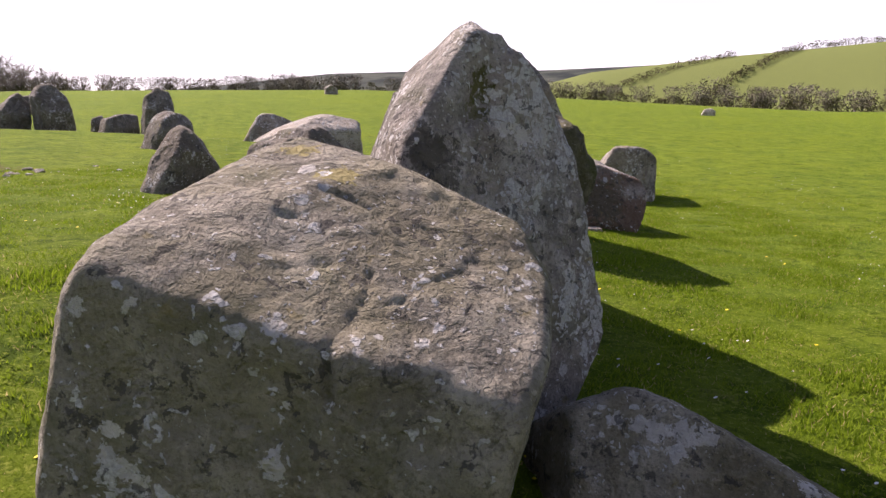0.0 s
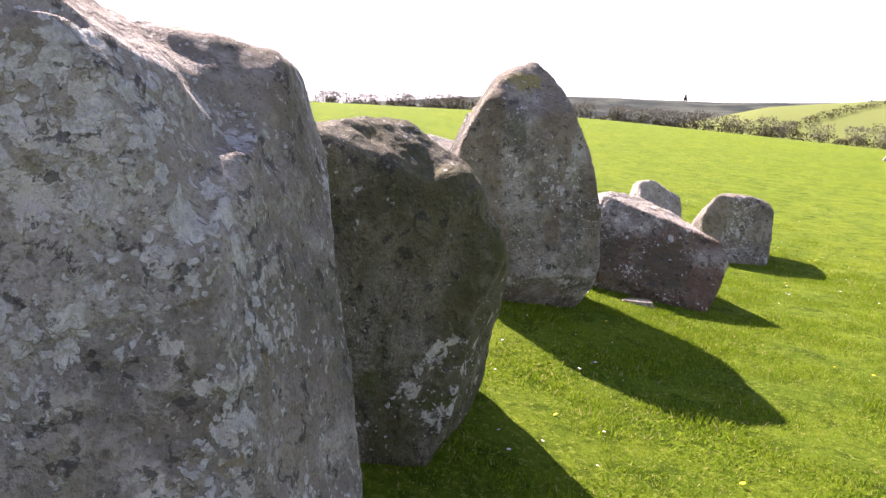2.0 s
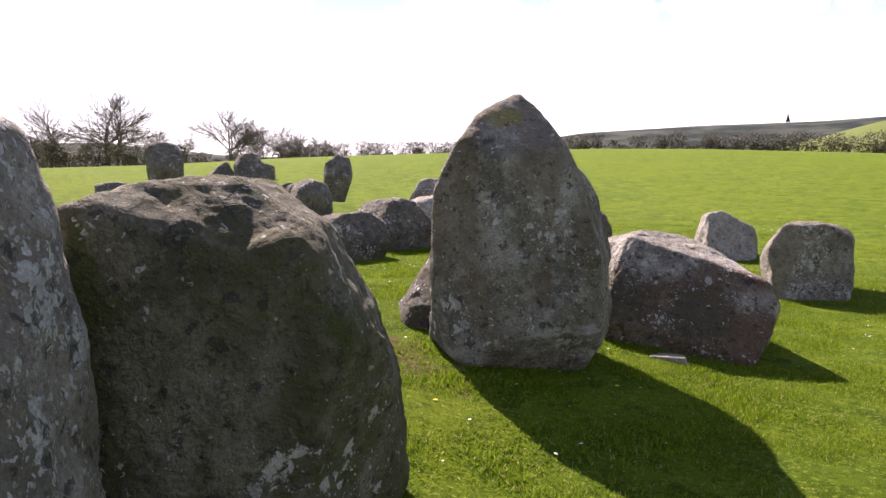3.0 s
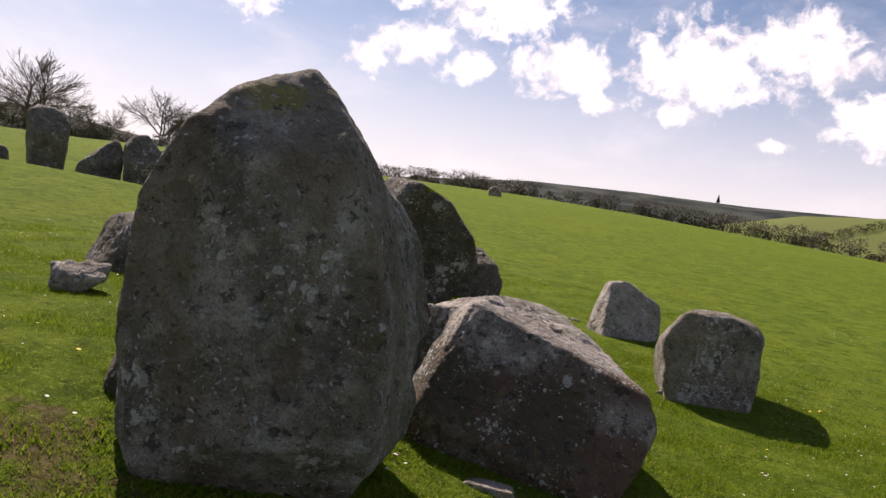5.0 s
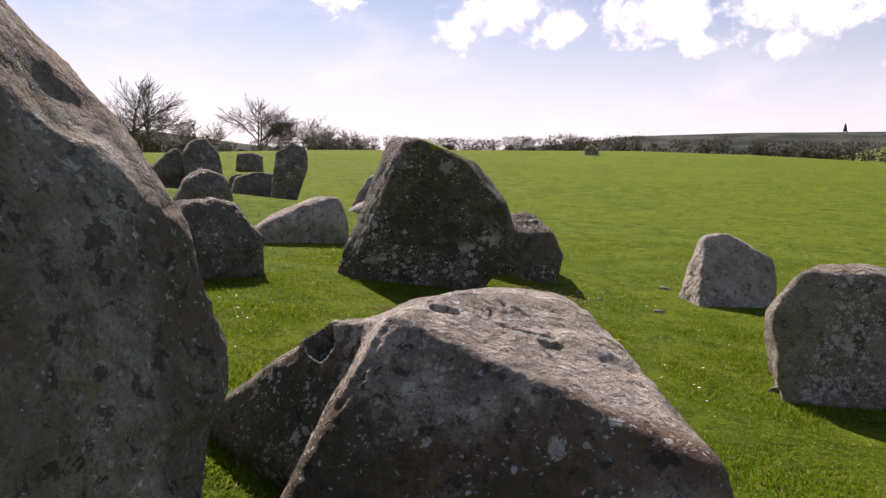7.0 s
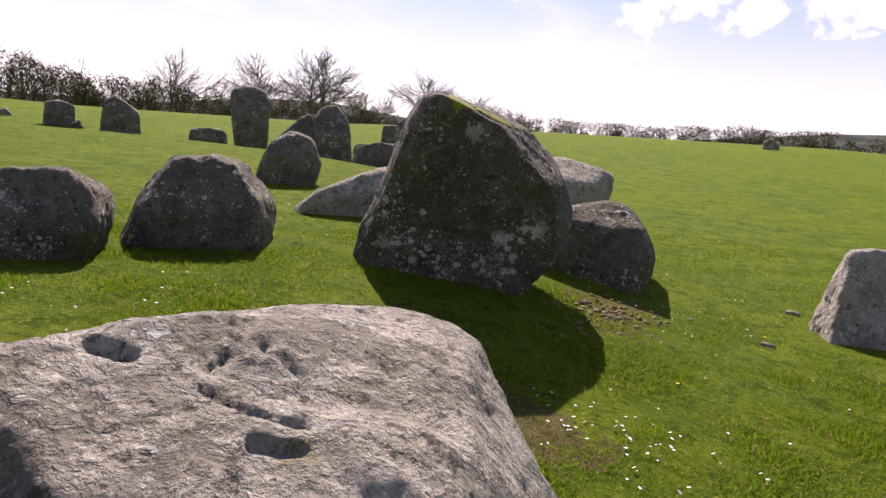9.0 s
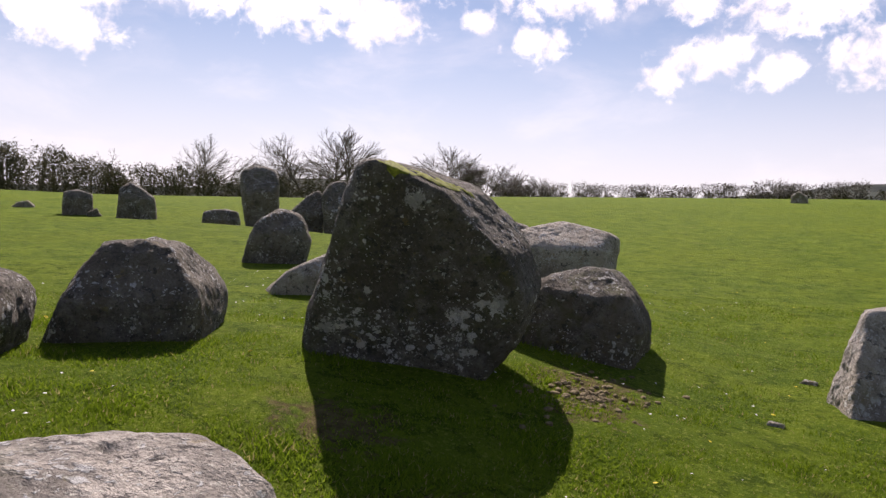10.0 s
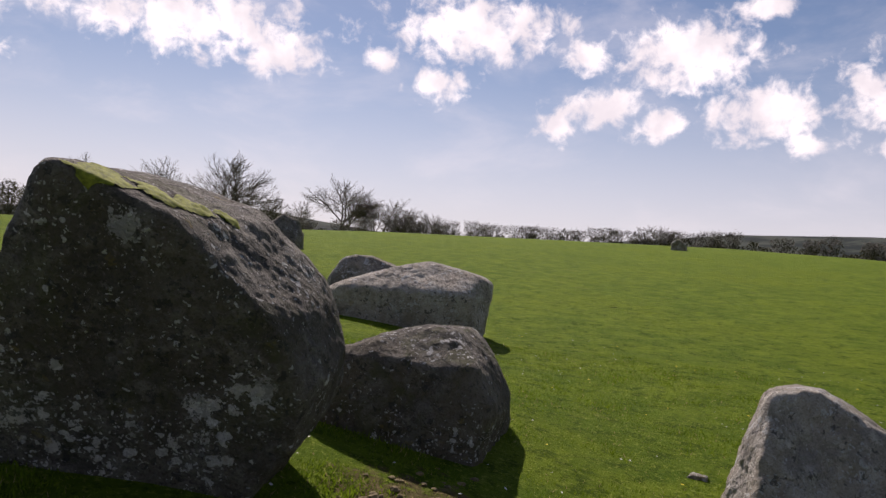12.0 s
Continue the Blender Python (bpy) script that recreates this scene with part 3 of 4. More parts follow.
stone("standing_stone", "tall grey standing stone with cracked lichen-covered face", (0.25, 3.75, 0.8),
      [[(-176.4, 22.7, 0.723), (-176.1, 34.6, 0.82), (-173.7, 49.6, 0.971), (-10.1, 43.6, 0.788), (-9.3, 13.5, 0.519), (-10, 9.4, 0.519), (-13, -2.2, 0.582), (-19.5, -23, 0.672), (-165.4, 16.3, 0.775), (-166.1, 29.2, 0.844), (-165.8, 39.6, 0.915), (-0.3, 29.4, 0.599), (-1.7, 13.6, 0.51), (-2, 11.7, 0.503), (-4.2, 4.6, 0.542), (-13.5, -20.5, 0.672), (-154.8, 12.6, 0.856), (-139.9, 40.4, 1.074), (14, 57.6, 0.863), (21.3, 8.3, 0.573), (21.6, 9.1, 0.576), (32.7, 3, 0.628), (-52, 7, 0.603), (128, 5, 0.375), (90, -90, 1.208)],
       [(-179.4, 41.8, 0.709), (-9.3, 13.5, 0.519), (-10, 9.4, 0.519), (-13, -2.2, 0.582), (-19.5, -23, 0.672), (-170, 37.6, 0.722), (-1.8, 39.8, 0.747), (-0.5, 24, 0.562), (-1.7, 13.6, 0.51), (-2, 11.7, 0.503), (-4.2, 4.6, 0.542), (-13.5, -20.5, 0.672), (16.9, 31.3, 0.619), (16.5, 24.1, 0.563), (16, 20.2, 0.543), (15.1, 16.8, 0.539), (5, -7.2, 0.646), (28.9, 53, 0.786), (26.3, 60, 0.841), (21.3, 8.3, 0.573), (32.7, 3, 0.628), (-52, 7, 0.603), (128, 5, 0.056), (90, -90, 1.208), (-142, 0, 0.528)],
       [(13.9, 15.5, 0.573), (13.7, 10.4, 0.526), (21.3, 8.3, 0.573), (21.6, 9.1, 0.576), (7.1, 80.4, 1.057), (-13.1, 83.4, 1.053), (33.9, 8, 0.655), (32.7, 3, 0.628), (-176.4, 22.7, 0.727), (-173.7, 49.6, 0.971), (-165.4, 16.3, 0.775), (-1.7, 13.6, 0.51), (-2, 11.7, 0.503), (-4.2, 4.6, 0.542), (-13.5, -20.5, 0.672), (-154.8, 12.6, 0.856), (-52, 7, 0.603), (110, 5, 0.638), (90, -90, 1.208), (-52, 50, 0.756)]],
      TALL_ROCK, 7, blunt=5, rough=0.014,
      dents=[(-95, 50, 5, 0.03), (-15, 74, 8, 0.03), (10, 70, 7, 0.03), (-85, -26, 8, 0.02)], cracks=[(1.0, 0.016, [(-85, 50), (-82, 54), (-75, 59)]), (1.0, 0.02, [(5, 72), (25, 66), (30, 58)]), (2.2, 0.06, [(-78, 66), (-83, 63), (-90.6, 57), (-97.3, 49), (-100.5, 43)]), (1.4, 0.014, [(-76, 59), (-81, 55), (-85, 51)])])
stone("standing_stone", "dark mossy standing stone with white lichen along its edge", (0.55, 5.05, 0.65),
      [[(-147.6, 65.7, 1.049), (21.4, 76.8, 1.007), (19.8, 16, 0.637), (22.7, 41.5, 0.825), (14.1, -2, 0.549), (4, 76.2, 1.003), (5.3, 19.8, 0.655), (-7, -30, 0.471), (-157.1, 73.4, 1.033), (10.9, 22.2, 0.67), (11.6, 30.4, 0.735), (-2.4, -26.9, 0.487), (-161.2, 82, 1.03), (-2, 11.5, 0.595), (-5.4, -12.5, 0.396), (61.8, 31.3, 0.861), (61.4, 29.9, 0.857), (56.3, 15, 0.821), (-62, -8, 0.262), (118, 5, 0.592), (90, -90, 1.058), (-160, 0, 0.764), (22.4, 57.8, 0.91), (20.6, 27.5, 0.70), (5.4, -23.3, 0.538), (-40, 52, 0.86)]],
      MOSSY_ROCK, 7, blunt=7, rough=0.018,
      dents=[(-28, 63, 6, -0.035), (-10, 42, 10, -0.035), (12, 30, 12, -0.035), (-70, 52, 9, 0.03), (-20, 52, 6, 0.03)], cracks=[(2.0, 0.03, [(-60, 64), (-45, 62), (-32, 60), (-20, 62)])])
stone("standing_stone", "tall pointed grey standing stone with a broad dark face", (0.85, 8.45, 0.95),
      [[(-165, 3.1, 0.683), (-165.3, 21.5, 0.831), (-164.5, 34.8, 0.96), (-158.9, 61, 1.224), (1.5, -8.5, 0.707), (-147.4, -2.4, 0.779), (16.1, 37.8, 0.856), (8.2, -18.9, 0.791), (-133.4, -7.6, 0.816), (23.2, 32.6, 0.838), (22.2, 36.6, 0.857), (19.9, 48.4, 1.004), (-169.6, 13.2, 0.733), (-168.9, 32.2, 0.928), (-163.7, 59.2, 1.215), (1.3, 24.7, 0.736), (1, 14.5, 0.658), (-0.1, 4, 0.654), (57.6, 24.9, 0.879), (56.6, 13.6, 0.804), (56.1, 10.3, 0.793), (51.8, -10, 0.723), (16.5, 12.3, 0.74), (-62, 3, 0.641), (118, 4, 0.698), (90, -90, 1.358), (-66, 46, 1.067), (-90, 3, 0.718), (-62, -38, 0.76), (5, -40, 0.80), (-147, -38, 0.86), (-28, -38, 0.86), (43.8, 40.2, 0.925), (44.2, 32.8, 0.885), (43.3, 17.9, 0.815), (25.8, 38.1, 0.865)]],
      POINT_ROCK, 7, blunt=4, rough=0.015,
      dents=[(30, -6, 12, 0.05), (32, 66, 7, 0.018), (-40, -33, 14, 0.02), (-62, 62, 7, -0.012)], cracks=[(1.2, 0.012, [(-70, -22), (-55, -26), (-40, -24)]), (1.0, 0.010, [(-75, 40), (-72, 25), (-74, 10)])])
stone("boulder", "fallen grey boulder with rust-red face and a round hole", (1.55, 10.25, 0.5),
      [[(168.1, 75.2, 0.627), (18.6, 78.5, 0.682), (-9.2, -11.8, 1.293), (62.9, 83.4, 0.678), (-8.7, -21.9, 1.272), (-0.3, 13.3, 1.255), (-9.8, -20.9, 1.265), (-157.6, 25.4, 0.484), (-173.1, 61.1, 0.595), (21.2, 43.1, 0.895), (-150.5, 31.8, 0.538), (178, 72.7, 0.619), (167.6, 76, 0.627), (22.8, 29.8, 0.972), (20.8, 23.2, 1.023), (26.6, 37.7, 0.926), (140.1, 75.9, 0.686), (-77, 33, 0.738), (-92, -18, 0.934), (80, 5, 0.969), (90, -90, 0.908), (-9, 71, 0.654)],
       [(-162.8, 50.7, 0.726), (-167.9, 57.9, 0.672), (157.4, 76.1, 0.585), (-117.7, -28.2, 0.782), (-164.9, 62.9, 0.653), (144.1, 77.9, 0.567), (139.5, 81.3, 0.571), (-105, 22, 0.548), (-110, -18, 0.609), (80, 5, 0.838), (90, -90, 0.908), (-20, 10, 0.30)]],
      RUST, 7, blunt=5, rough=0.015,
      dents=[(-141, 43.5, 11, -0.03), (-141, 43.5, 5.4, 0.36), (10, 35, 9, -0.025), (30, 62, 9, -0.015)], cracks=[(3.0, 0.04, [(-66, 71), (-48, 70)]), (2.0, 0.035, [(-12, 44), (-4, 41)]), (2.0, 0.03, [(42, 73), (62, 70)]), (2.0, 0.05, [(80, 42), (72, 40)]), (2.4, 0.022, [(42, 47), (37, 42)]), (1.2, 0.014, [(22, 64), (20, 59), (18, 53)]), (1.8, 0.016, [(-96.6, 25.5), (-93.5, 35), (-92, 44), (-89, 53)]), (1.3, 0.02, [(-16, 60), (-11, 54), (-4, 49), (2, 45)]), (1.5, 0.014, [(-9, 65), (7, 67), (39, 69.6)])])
stone("standing_stone", "squat grey block stone standing in the grass", (3.72, 13.75, 0.45),
      [[(179.1, -14.9, 0.72), (174.7, 16.2, 0.753), (143.9, 82, 0.651), (18.1, 80.9, 0.601), (-5.3, 47.1, 0.586), (-10.8, 0.8, 0.383), (-12.7, -10.6, 0.41), (125.3, 86.1, 0.631), (0, 73.6, 0.601), (-9.2, 29.8, 0.533), (164.4, 43.2, 0.694), (23.6, 87.2, 0.618), (-13.6, 51.2, 0.586), (-16.8, -1, 0.401), (-178.3, -9.3, 0.692), (174.7, 28.5, 0.728), (173.5, 35.4, 0.736), (116, 83.9, 0.643), (-75, 0, 0.463), (105, 0, 0.603), (90, -90, 0.858)]],
      GREY, 6, blunt=5, rough=0.02)
stone("standing_stone", "pale wedge-shaped stone standing in the grass", (2.45, 17.2, 0.4),
      [[(-179, 11.6, 0.363), (165.5, 79.1, 0.663), (4.5, 60.1, 0.68), (3.9, 57.3, 0.688), (-2.2, 8.1, 0.723), (-176.2, 13.6, 0.347), (9.9, 65.5, 0.687), (-4, -21.2, 0.707), (-173.8, 16, 0.335), (141.9, 83.3, 0.675), (14.4, 63.6, 0.704), (-60, 25, 0.354), (-150, 15, 0.359), (100, 0, 0.545), (90, -90, 0.808)]],
      PALE, 6, blunt=5, rough=0.02)
stone("standing_stone", "leaning dark standing stone with moss on its sloping top", (-0.05, 14.3, 1.2),
      [[(-154.9, 15.5, 0.972), (-154.9, 21.4, 0.889), (-91.9, 86.6, 0.905), (17.3, 37.1, 0.623), (13.9, -21.6, 0.679), (-143.3, 63.4, 1.027), (21.2, 20.2, 0.652), (18.9, -14.7, 0.677), (12.1, -48.9, 0.766), (-138.5, 18.8, 0.864), (-136.9, 29.3, 0.939), (29.2, 50, 0.696), (29.3, 26, 0.692), (26.8, -15.2, 0.692), (25.4, -25.3, 0.697), (-130.6, 12.6, 0.859), (-130.5, 11.7, 0.864), (23.7, 76.1, 0.791), (26.4, 73.9, 0.776), (33.9, 39.6, 0.723), (26.7, -36, 0.738), (-119.7, 19, 0.94), (29.6, 77.1, 0.807), (39.7, 23.4, 0.762), (37.4, 2, 0.772), (27.5, -40.8, 0.753), (32.1, -28.9, 0.728), (-23.2, 86.3, 0.873), (12.9, 63.7, 0.701), (14, 40.3, 0.611), (13.3, 15.8, 0.637), (-58, -23, 0.305), (118, 5, 0.633), (90, -90, 1.508), (-125, 0, 0.918), (28.4, -38.5, 0.70)]],
      LEAN_ROCK, 7, blunt=5, rough=0.013,
      moss=[(-80, 55, 7, MOSS, "bright green moss"), (-70, 63, 8, MOSS, "bright green moss"), (-50, 69, 8, MOSS, "bright green moss"), (0, 74, 6, MOSS, "bright green moss")])
stone("boulder", "low dark rounded boulder half sunk in the turf", (0.05, 16.5, 0.7),
      [[(20.3, 45.4, 0.538), (18.1, 24.7, 0.527), (14.2, -12.5, 0.55), (120.2, 87.3, 0.563), (20.5, 2.5, 0.586), (-162.3, 69.5, 0.572), (-158.6, 65.4, 0.61), (30.8, 39.1, 0.622), (28.6, 25.2, 0.608), (25.4, 7.3, 0.612), (19.6, -17.5, 0.667), (-164.5, 75.8, 0.559), (147.6, 86.3, 0.562), (26.6, 28.4, 0.588), (-70, 5, 0.527), (110, 0, 0.905), (90, -90, 1.008), (180, 0, 0.958), (-65, 62, 0.54)]],
      DARK, 6, blunt=12, rough=0.02)
stone("fallen_stone", "broad pale slab lying in the field", (-3.441, 21.534, 1.218),
      [[(-149.8, 76.3, 0.461), (-147.1, 64, 0.573), (30.4, 77, 0.645), (25.8, -6.5, 1.345), (-148.3, 71.4, 0.467), (26.8, 79.3, 0.618), (24.8, -8.3, 1.34), (-147.8, 82.7, 0.492), (24.4, 70, 0.767), (23.2, -9.1, 1.339), (-59.5, -14, 0.761), (-59.5, 60, 0.50), (120.5, 5, 0.674), (0, -90, 0.789), (-121.5, 6, 1.247), (2.5, 6, 1.258)]],
      PALE, 6, blunt=5, rough=0.02)
stone("fallen_stone", "low grey slab lying beside other slabs", (-4.834, 22.574, 1.651),
      [[(-142.5, 36.4, 0.471), (-142.3, 72.5, 0.258), (33.8, 49.2, 0.298), (-166.5, 31.9, 0.483), (-84.3, 89.5, 0.159), (10.6, 70.9, 0.111), (-54, -14, 0.568), (-54, 34, 0.042), (126, 5, 0.453), (0, -90, 0.993), (-116, 6, 0.627), (8, 6, 0.627)]],
      GREY, 5, rough=0.022)
stone("fallen_stone", "long low pale slab lying in the grass", (-3.195, 16.231, 1.074),
      [[(-145.7, 55.1, 0.245), (-148.6, 69, 0.207), (61.3, 86.9, 0.357), (33.5, 19.7, 0.693), (32.2, -4, 0.744), (-148.9, 58.1, 0.237), (-138.3, 56.3, 0.249), (-141, 66.3, 0.178), (-53.7, -14, 0.526), (-53.7, 34, 0.418), (126.3, 5, 0.487), (0, -90, 0.561), (-115.7, 6, 0.741), (8.3, 6, 0.741)]],
      PALE, 5, rough=0.022)
stone("boulder", "rounded dark boulder resting in the grass", (-2.321, 13.23, 1.038),
      [[(-121.2, 23.8, 0.45), (-122.3, 34.9, 0.417), (-138.8, 83.9, 0.392), (59.5, 69.6, 0.44), (56.2, 51.2, 0.501), (49.9, -10.8, 0.689), (-133.6, 22.7, 0.465), (-135, 38.6, 0.419), (-140.9, 76.3, 0.406), (50.4, 77.6, 0.415), (43.4, 36.2, 0.478), (40.8, 4.7, 0.565), (72.3, 79.6, 0.426), (62.2, 47, 0.547), (60, 26.5, 0.628), (55.5, -14.9, 0.719), (-33.3, -14, 0.613), (-33.3, 34, 0.479), (146.7, 5, 0.563), (0, -90, 0.62), (-95.3, 6, 0.744)]],
      MID, 6, blunt=11, rough=0.02)
stone("boulder", "low rounded boulder resting in the grass", (-2.374, 11.863, 0.968),
      [[(-125.5, 23.5, 0.432), (-134.5, 70.5, 0.333), (127.5, 86.7, 0.291), (57.1, 61.1, 0.361), (50.8, 16.3, 0.45), (47.4, -15.5, 0.467), (61.7, -14, 0.508), (-37.3, -14, 0.505), (-37.3, 34, 0.374), (142.7, 5, 0.463), (0, -90, 0.571), (-99.3, 6, 0.606)]],
      MID, 6, blunt=11, rough=0.02)
stone("boulder", "small grey boulder resting in the grass", (-6.464, 18.019, 1.337),
      [[(-129.5, 16.8, 0.407), (-129.9, 56.3, 0.373), (46.8, 71.6, 0.473), (47.2, 19.8, 0.513), (46.5, -10, 0.548), (-136, 22.7, 0.376), (-135.9, 62.8, 0.4), (37.4, 82.8, 0.461), (-41, -14, 0.446), (-41, 34, 0.418), (139, 5, 0.377), (0, -90, 0.694), (-103, 6, 0.555), (21, 6, 0.598)]],
      MID, 5, rough=0.022)
stone("boulder", "grey boulder with a sloping foot", (-3.397, 9.619, 0.98),
      [[(-160.3, 23.8, 0.253), (-160.7, 30.1, 0.241), (-161.9, 67.5, 0.428), (19.1, 53.4, 0.489), (18.3, 31.6, 0.449), (16.5, 1.2, 0.546), (14.5, -21.9, 0.638), (-128.8, 8.7, 0.457), (-131.7, 29, 0.307), (-132.4, 38.9, 0.336), (48.9, 46.4, 0.494), (47.8, 32, 0.482), (45.7, 12.3, 0.55), (44.1, -2.8, 0.604), (-41.8, -14, 0.498), (-41.8, 34, 0.561), (138.2, 5, 0.478), (0, -90, 0.734)]],
      MID, 6, blunt=11, rough=0.02)
stone("standing_stone", "tall flat-topped standing stone at the far side", (-17.188, 25.989, 2.441),
      [[(-127.7, -9.3, 0.602), (-127.3, 2.4, 0.648), (32.2, 78.2, 0.952), (49.4, 13.2, 0.731), (49.9, 0.6, 0.659), (-136.6, -5.6, 0.579), (-131.8, 60.7, 0.927), (16.2, 82.9, 0.943), (41, -5.1, 0.766), (-39, -14, 0.726), (-39, 34, 0.654), (141, 5, 0.56), (0, -90, 1.494), (-101, 6, 0.739), (23, 6, 0.812)]],
      MID, 5, rough=0.022)
stone("standing_stone", "broad standing stone at the far side", (-13.373, 26.157, 2.145),
      [[(-133.7, -6, 0.568), (-132.3, 31.2, 0.65), (-120.7, 77.6, 0.721), (42.3, 39.2, 0.541), (43.6, 9.4, 0.514), (-45.1, -14, 0.65), (-45.1, 34, 0.356), (134.9, 5, 0.433), (0, -90, 1.285), (-107.1, 6, 0.653), (16.9, 6, 0.653)]],
      MID, 5, rough=0.022)
stone("boulder", "low stone beside a broad standing stone", (-14.659, 25.98, 1.981),
      [[(-130.5, 45.5, 0.323), (-129.1, 60.8, 0.384), (45.6, 26.7, 0.569), (46.3, -3.2, 0.528), (-42.5, -14, 0.49), (-42.5, 34, 0.279), (137.5, 5, 0.323), (0, -90, 1.055), (-104.5, 6, 0.57), (19.5, 6, 0.57)]],
      MID, 5, rough=0.022)
stone("boulder", "low dark stone at the far side", (-11.399, 25.413, 1.523),
      [[(-136.6, 5.6, 0.248), (-136, 73.9, 0.225), (42.3, 22.9, 0.195), (-47.4, -14, 0.222), (-47.4, 34, 0.111), (132.6, 5, 0.144), (0, -90, 0.618), (-109.4, 6, 0.28), (14.6, 6, 0.28)]],
      MID, 5, rough=0.022)
stone("fallen_stone", "low flat stone beside the tall stone", (-20.2, 26.595, 1.634),
      [[(-124.7, 5.7, 0.63), (-122.5, 81.2, 0.257), (49.7, 82.6, 0.268), (52.8, 9.4, 0.649), (-36, -14, 0.402), (-36, 34, 0.248), (144, 5, 0.333), (0, -90, 0.612), (-98, 6, 0.676), (26, 6, 0.676)]],
      MID, 5, rough=0.022)
stone("standing_stone", "pointed standing stone at the far side", (-24.559, 25.679, 2.129),
      [[(-118.8, 4.4, 0.649), (-116.2, 56.8, 0.748), (56.9, 56, 0.524), (58.6, 6.6, 0.698), (-30.2, -14, 0.799), (-30.2, 34, 0.754), (149.8, 5, 0.702), (0, -90, 1.041)]],
      MID, 5, rough=0.022)
stone("standing_stone", "square standing stone at the far side", (-26.932, 24.488, 1.903),
      [[(-115.3, 1.6, 0.543), (-109.9, 76.5, 0.589), (59.2, 71.7, 0.571), (62.8, 4.4, 0.562), (-26.1, -14, 0.555), (-26.1, 34, 0.664), (153.9, 5, 0.53), (0, -90, 0.87)]],
      MID, 5, rough=0.022)
stone("boulder", "small stone at a standing stone foot", (-25.912, 24.676, 1.525),
      [[(-116.9, 9.9, 0.247), (-117, 61.7, 0.178), (62.4, 27.2, 0.182), (-27.4, -14, 0.123), (152.6, 5, 0.143), (0, -90, 0.46)]],
      MID, 5, rough=0.022)
stone("boulder", "low grey stone in the grass", (-31.402, 24.129, 1.737),
      [[(-112.1, 43.3, 0.238), (-110.9, 74.8, 0.204), (66.1, 50.6, 0.391), (66.5, -8.5, 0.534), (-22.7, -14, 0.364), (157.3, 5, 0.43), (0, -90, 0.494)]],
      GREY, 5, rough=0.022)
stone("standing_stone", "leaning standing stone at the far side", (-9.184, 24.925, 1.962),
      [[(-143.3, 7.4, 0.461), (-140.6, 54.2, 0.592), (34.5, -15.7, 0.432), (-144.5, 5.9, 0.478), (28.7, 63.6, 0.704), (32.9, 7.1, 0.471), (33.4, -17, 0.427), (-54.4, -14, 0.392), (-54.4, 34, 0.293), (125.6, 5, 0.33), (0, -90, 1.172), (-116.4, 6, 0.468), (7.6, 6, 0.468)]],
      MID, 5, rough=0.022)
stone("boulder", "low dark stone at the far side", (-10.549, 24.979, 1.542),
      [[(-140.4, 11.3, 0.524), (-140.2, 72.4, 0.261), (-69.3, 89.5, 0.276), (36.8, -1.3, 0.569), (-51.7, -14, 0.454), (-51.7, 34, 0.271), (128.3, 5, 0.379), (0, -90, 0.638), (-113.7, 6, 0.599), (10.3, 6, 0.599)]],
      MID, 5, rough=0.022)
stone("boulder", "low square stone at the far side", (-20.433, 37.818, 2.425),
      [[(-141, 5.1, 0.626), (-121.5, 84.6, 0.475), (31.7, 72.5, 0.497), (37, 0.7, 0.646), (-52, -14, 0.495), (-52, 34, 0.484), (128, 5, 0.449), (0, -90, 0.701), (-114, 6, 0.703), (10, 6, 0.703)]],
      MID, 5, rough=0.022)
stone("flat_stone", "thin flat stone lying in the grass", (-1.819, 10.105, 0.75),
      [[(-141.4, 3.2, 0.214), (169, 81.3, 0.125), (177.4, 79.9, 0.124), (34.6, -9, 0.196), (23, -59.1, 0.117), (-52.8, -14, 0.128), (-52.8, 62, 0.075), (127.2, 5, 0.111), (-114.8, 6, 0.221), (9.2, 6, 0.221)]],
      PALE, 5, group="loose flat stones", rough=0.022)
stone("standing_stone", "small lone standing stone far out in the field", (-9.816, 70.787, 4.52),
      [[(-168.6, 4, 0.565), (-164.4, 57.5, 0.561), (6, 57.5, 0.511), (10, 5.4, 0.593), (-79.3, -14, 0.687), (-79.3, 34, 0.914), (100.7, 5, 0.751), (0, -90, 0.84)]],
      GREY, 5, rough=0.022)
stone("boulder", "small pale stone far out in the field", (19, 51.509, 2.29),
      [[(160.7, 30.4, 0.36), (166, 79.5, 0.236), (-22.1, 55.9, 0.268), (-20.5, -12.1, 0.435), (-110.3, -14, 0.373), (-110.3, 34, 0.308), (69.7, 5, 0.338), (0, -90, 0.513), (-172.3, 6, 0.523), (-48.3, 6, 0.523)]],
      PALE, 5, rough=0.022)
stone("flat_stone", "flat pale stone lying beside a boulder", (1.92, 9.064, 0.192),
      [[(166.6, 48.2, 0.093), (131.7, 74.5, 0.049), (1.1, 15.2, 0.156), (-91, 80, 0.027), (-91, 10, 0.044), (89, 5, 0.052), (0, -90, 0.301), (-153, 6, 0.16), (-29, 6, 0.16)]],
      PALE, 5, blunt=1, group="loose flat stones", rough=0.003)
stone("flat_stone", "flat brown stone lying beside a block", (3.187, 13.402, 0.119),
      [[(159.5, 56.5, 0.082), (2.9, 38, 0.105), (-94.9, 80, 0.033), (-94.9, 10, 0.044), (85.1, 5, 0.053), (0, -90, 0.301), (-156.9, 6, 0.16), (-32.9, 6, 0.16)]],
      GREY, 5, blunt=1, group="loose flat stones", rough=0.003)
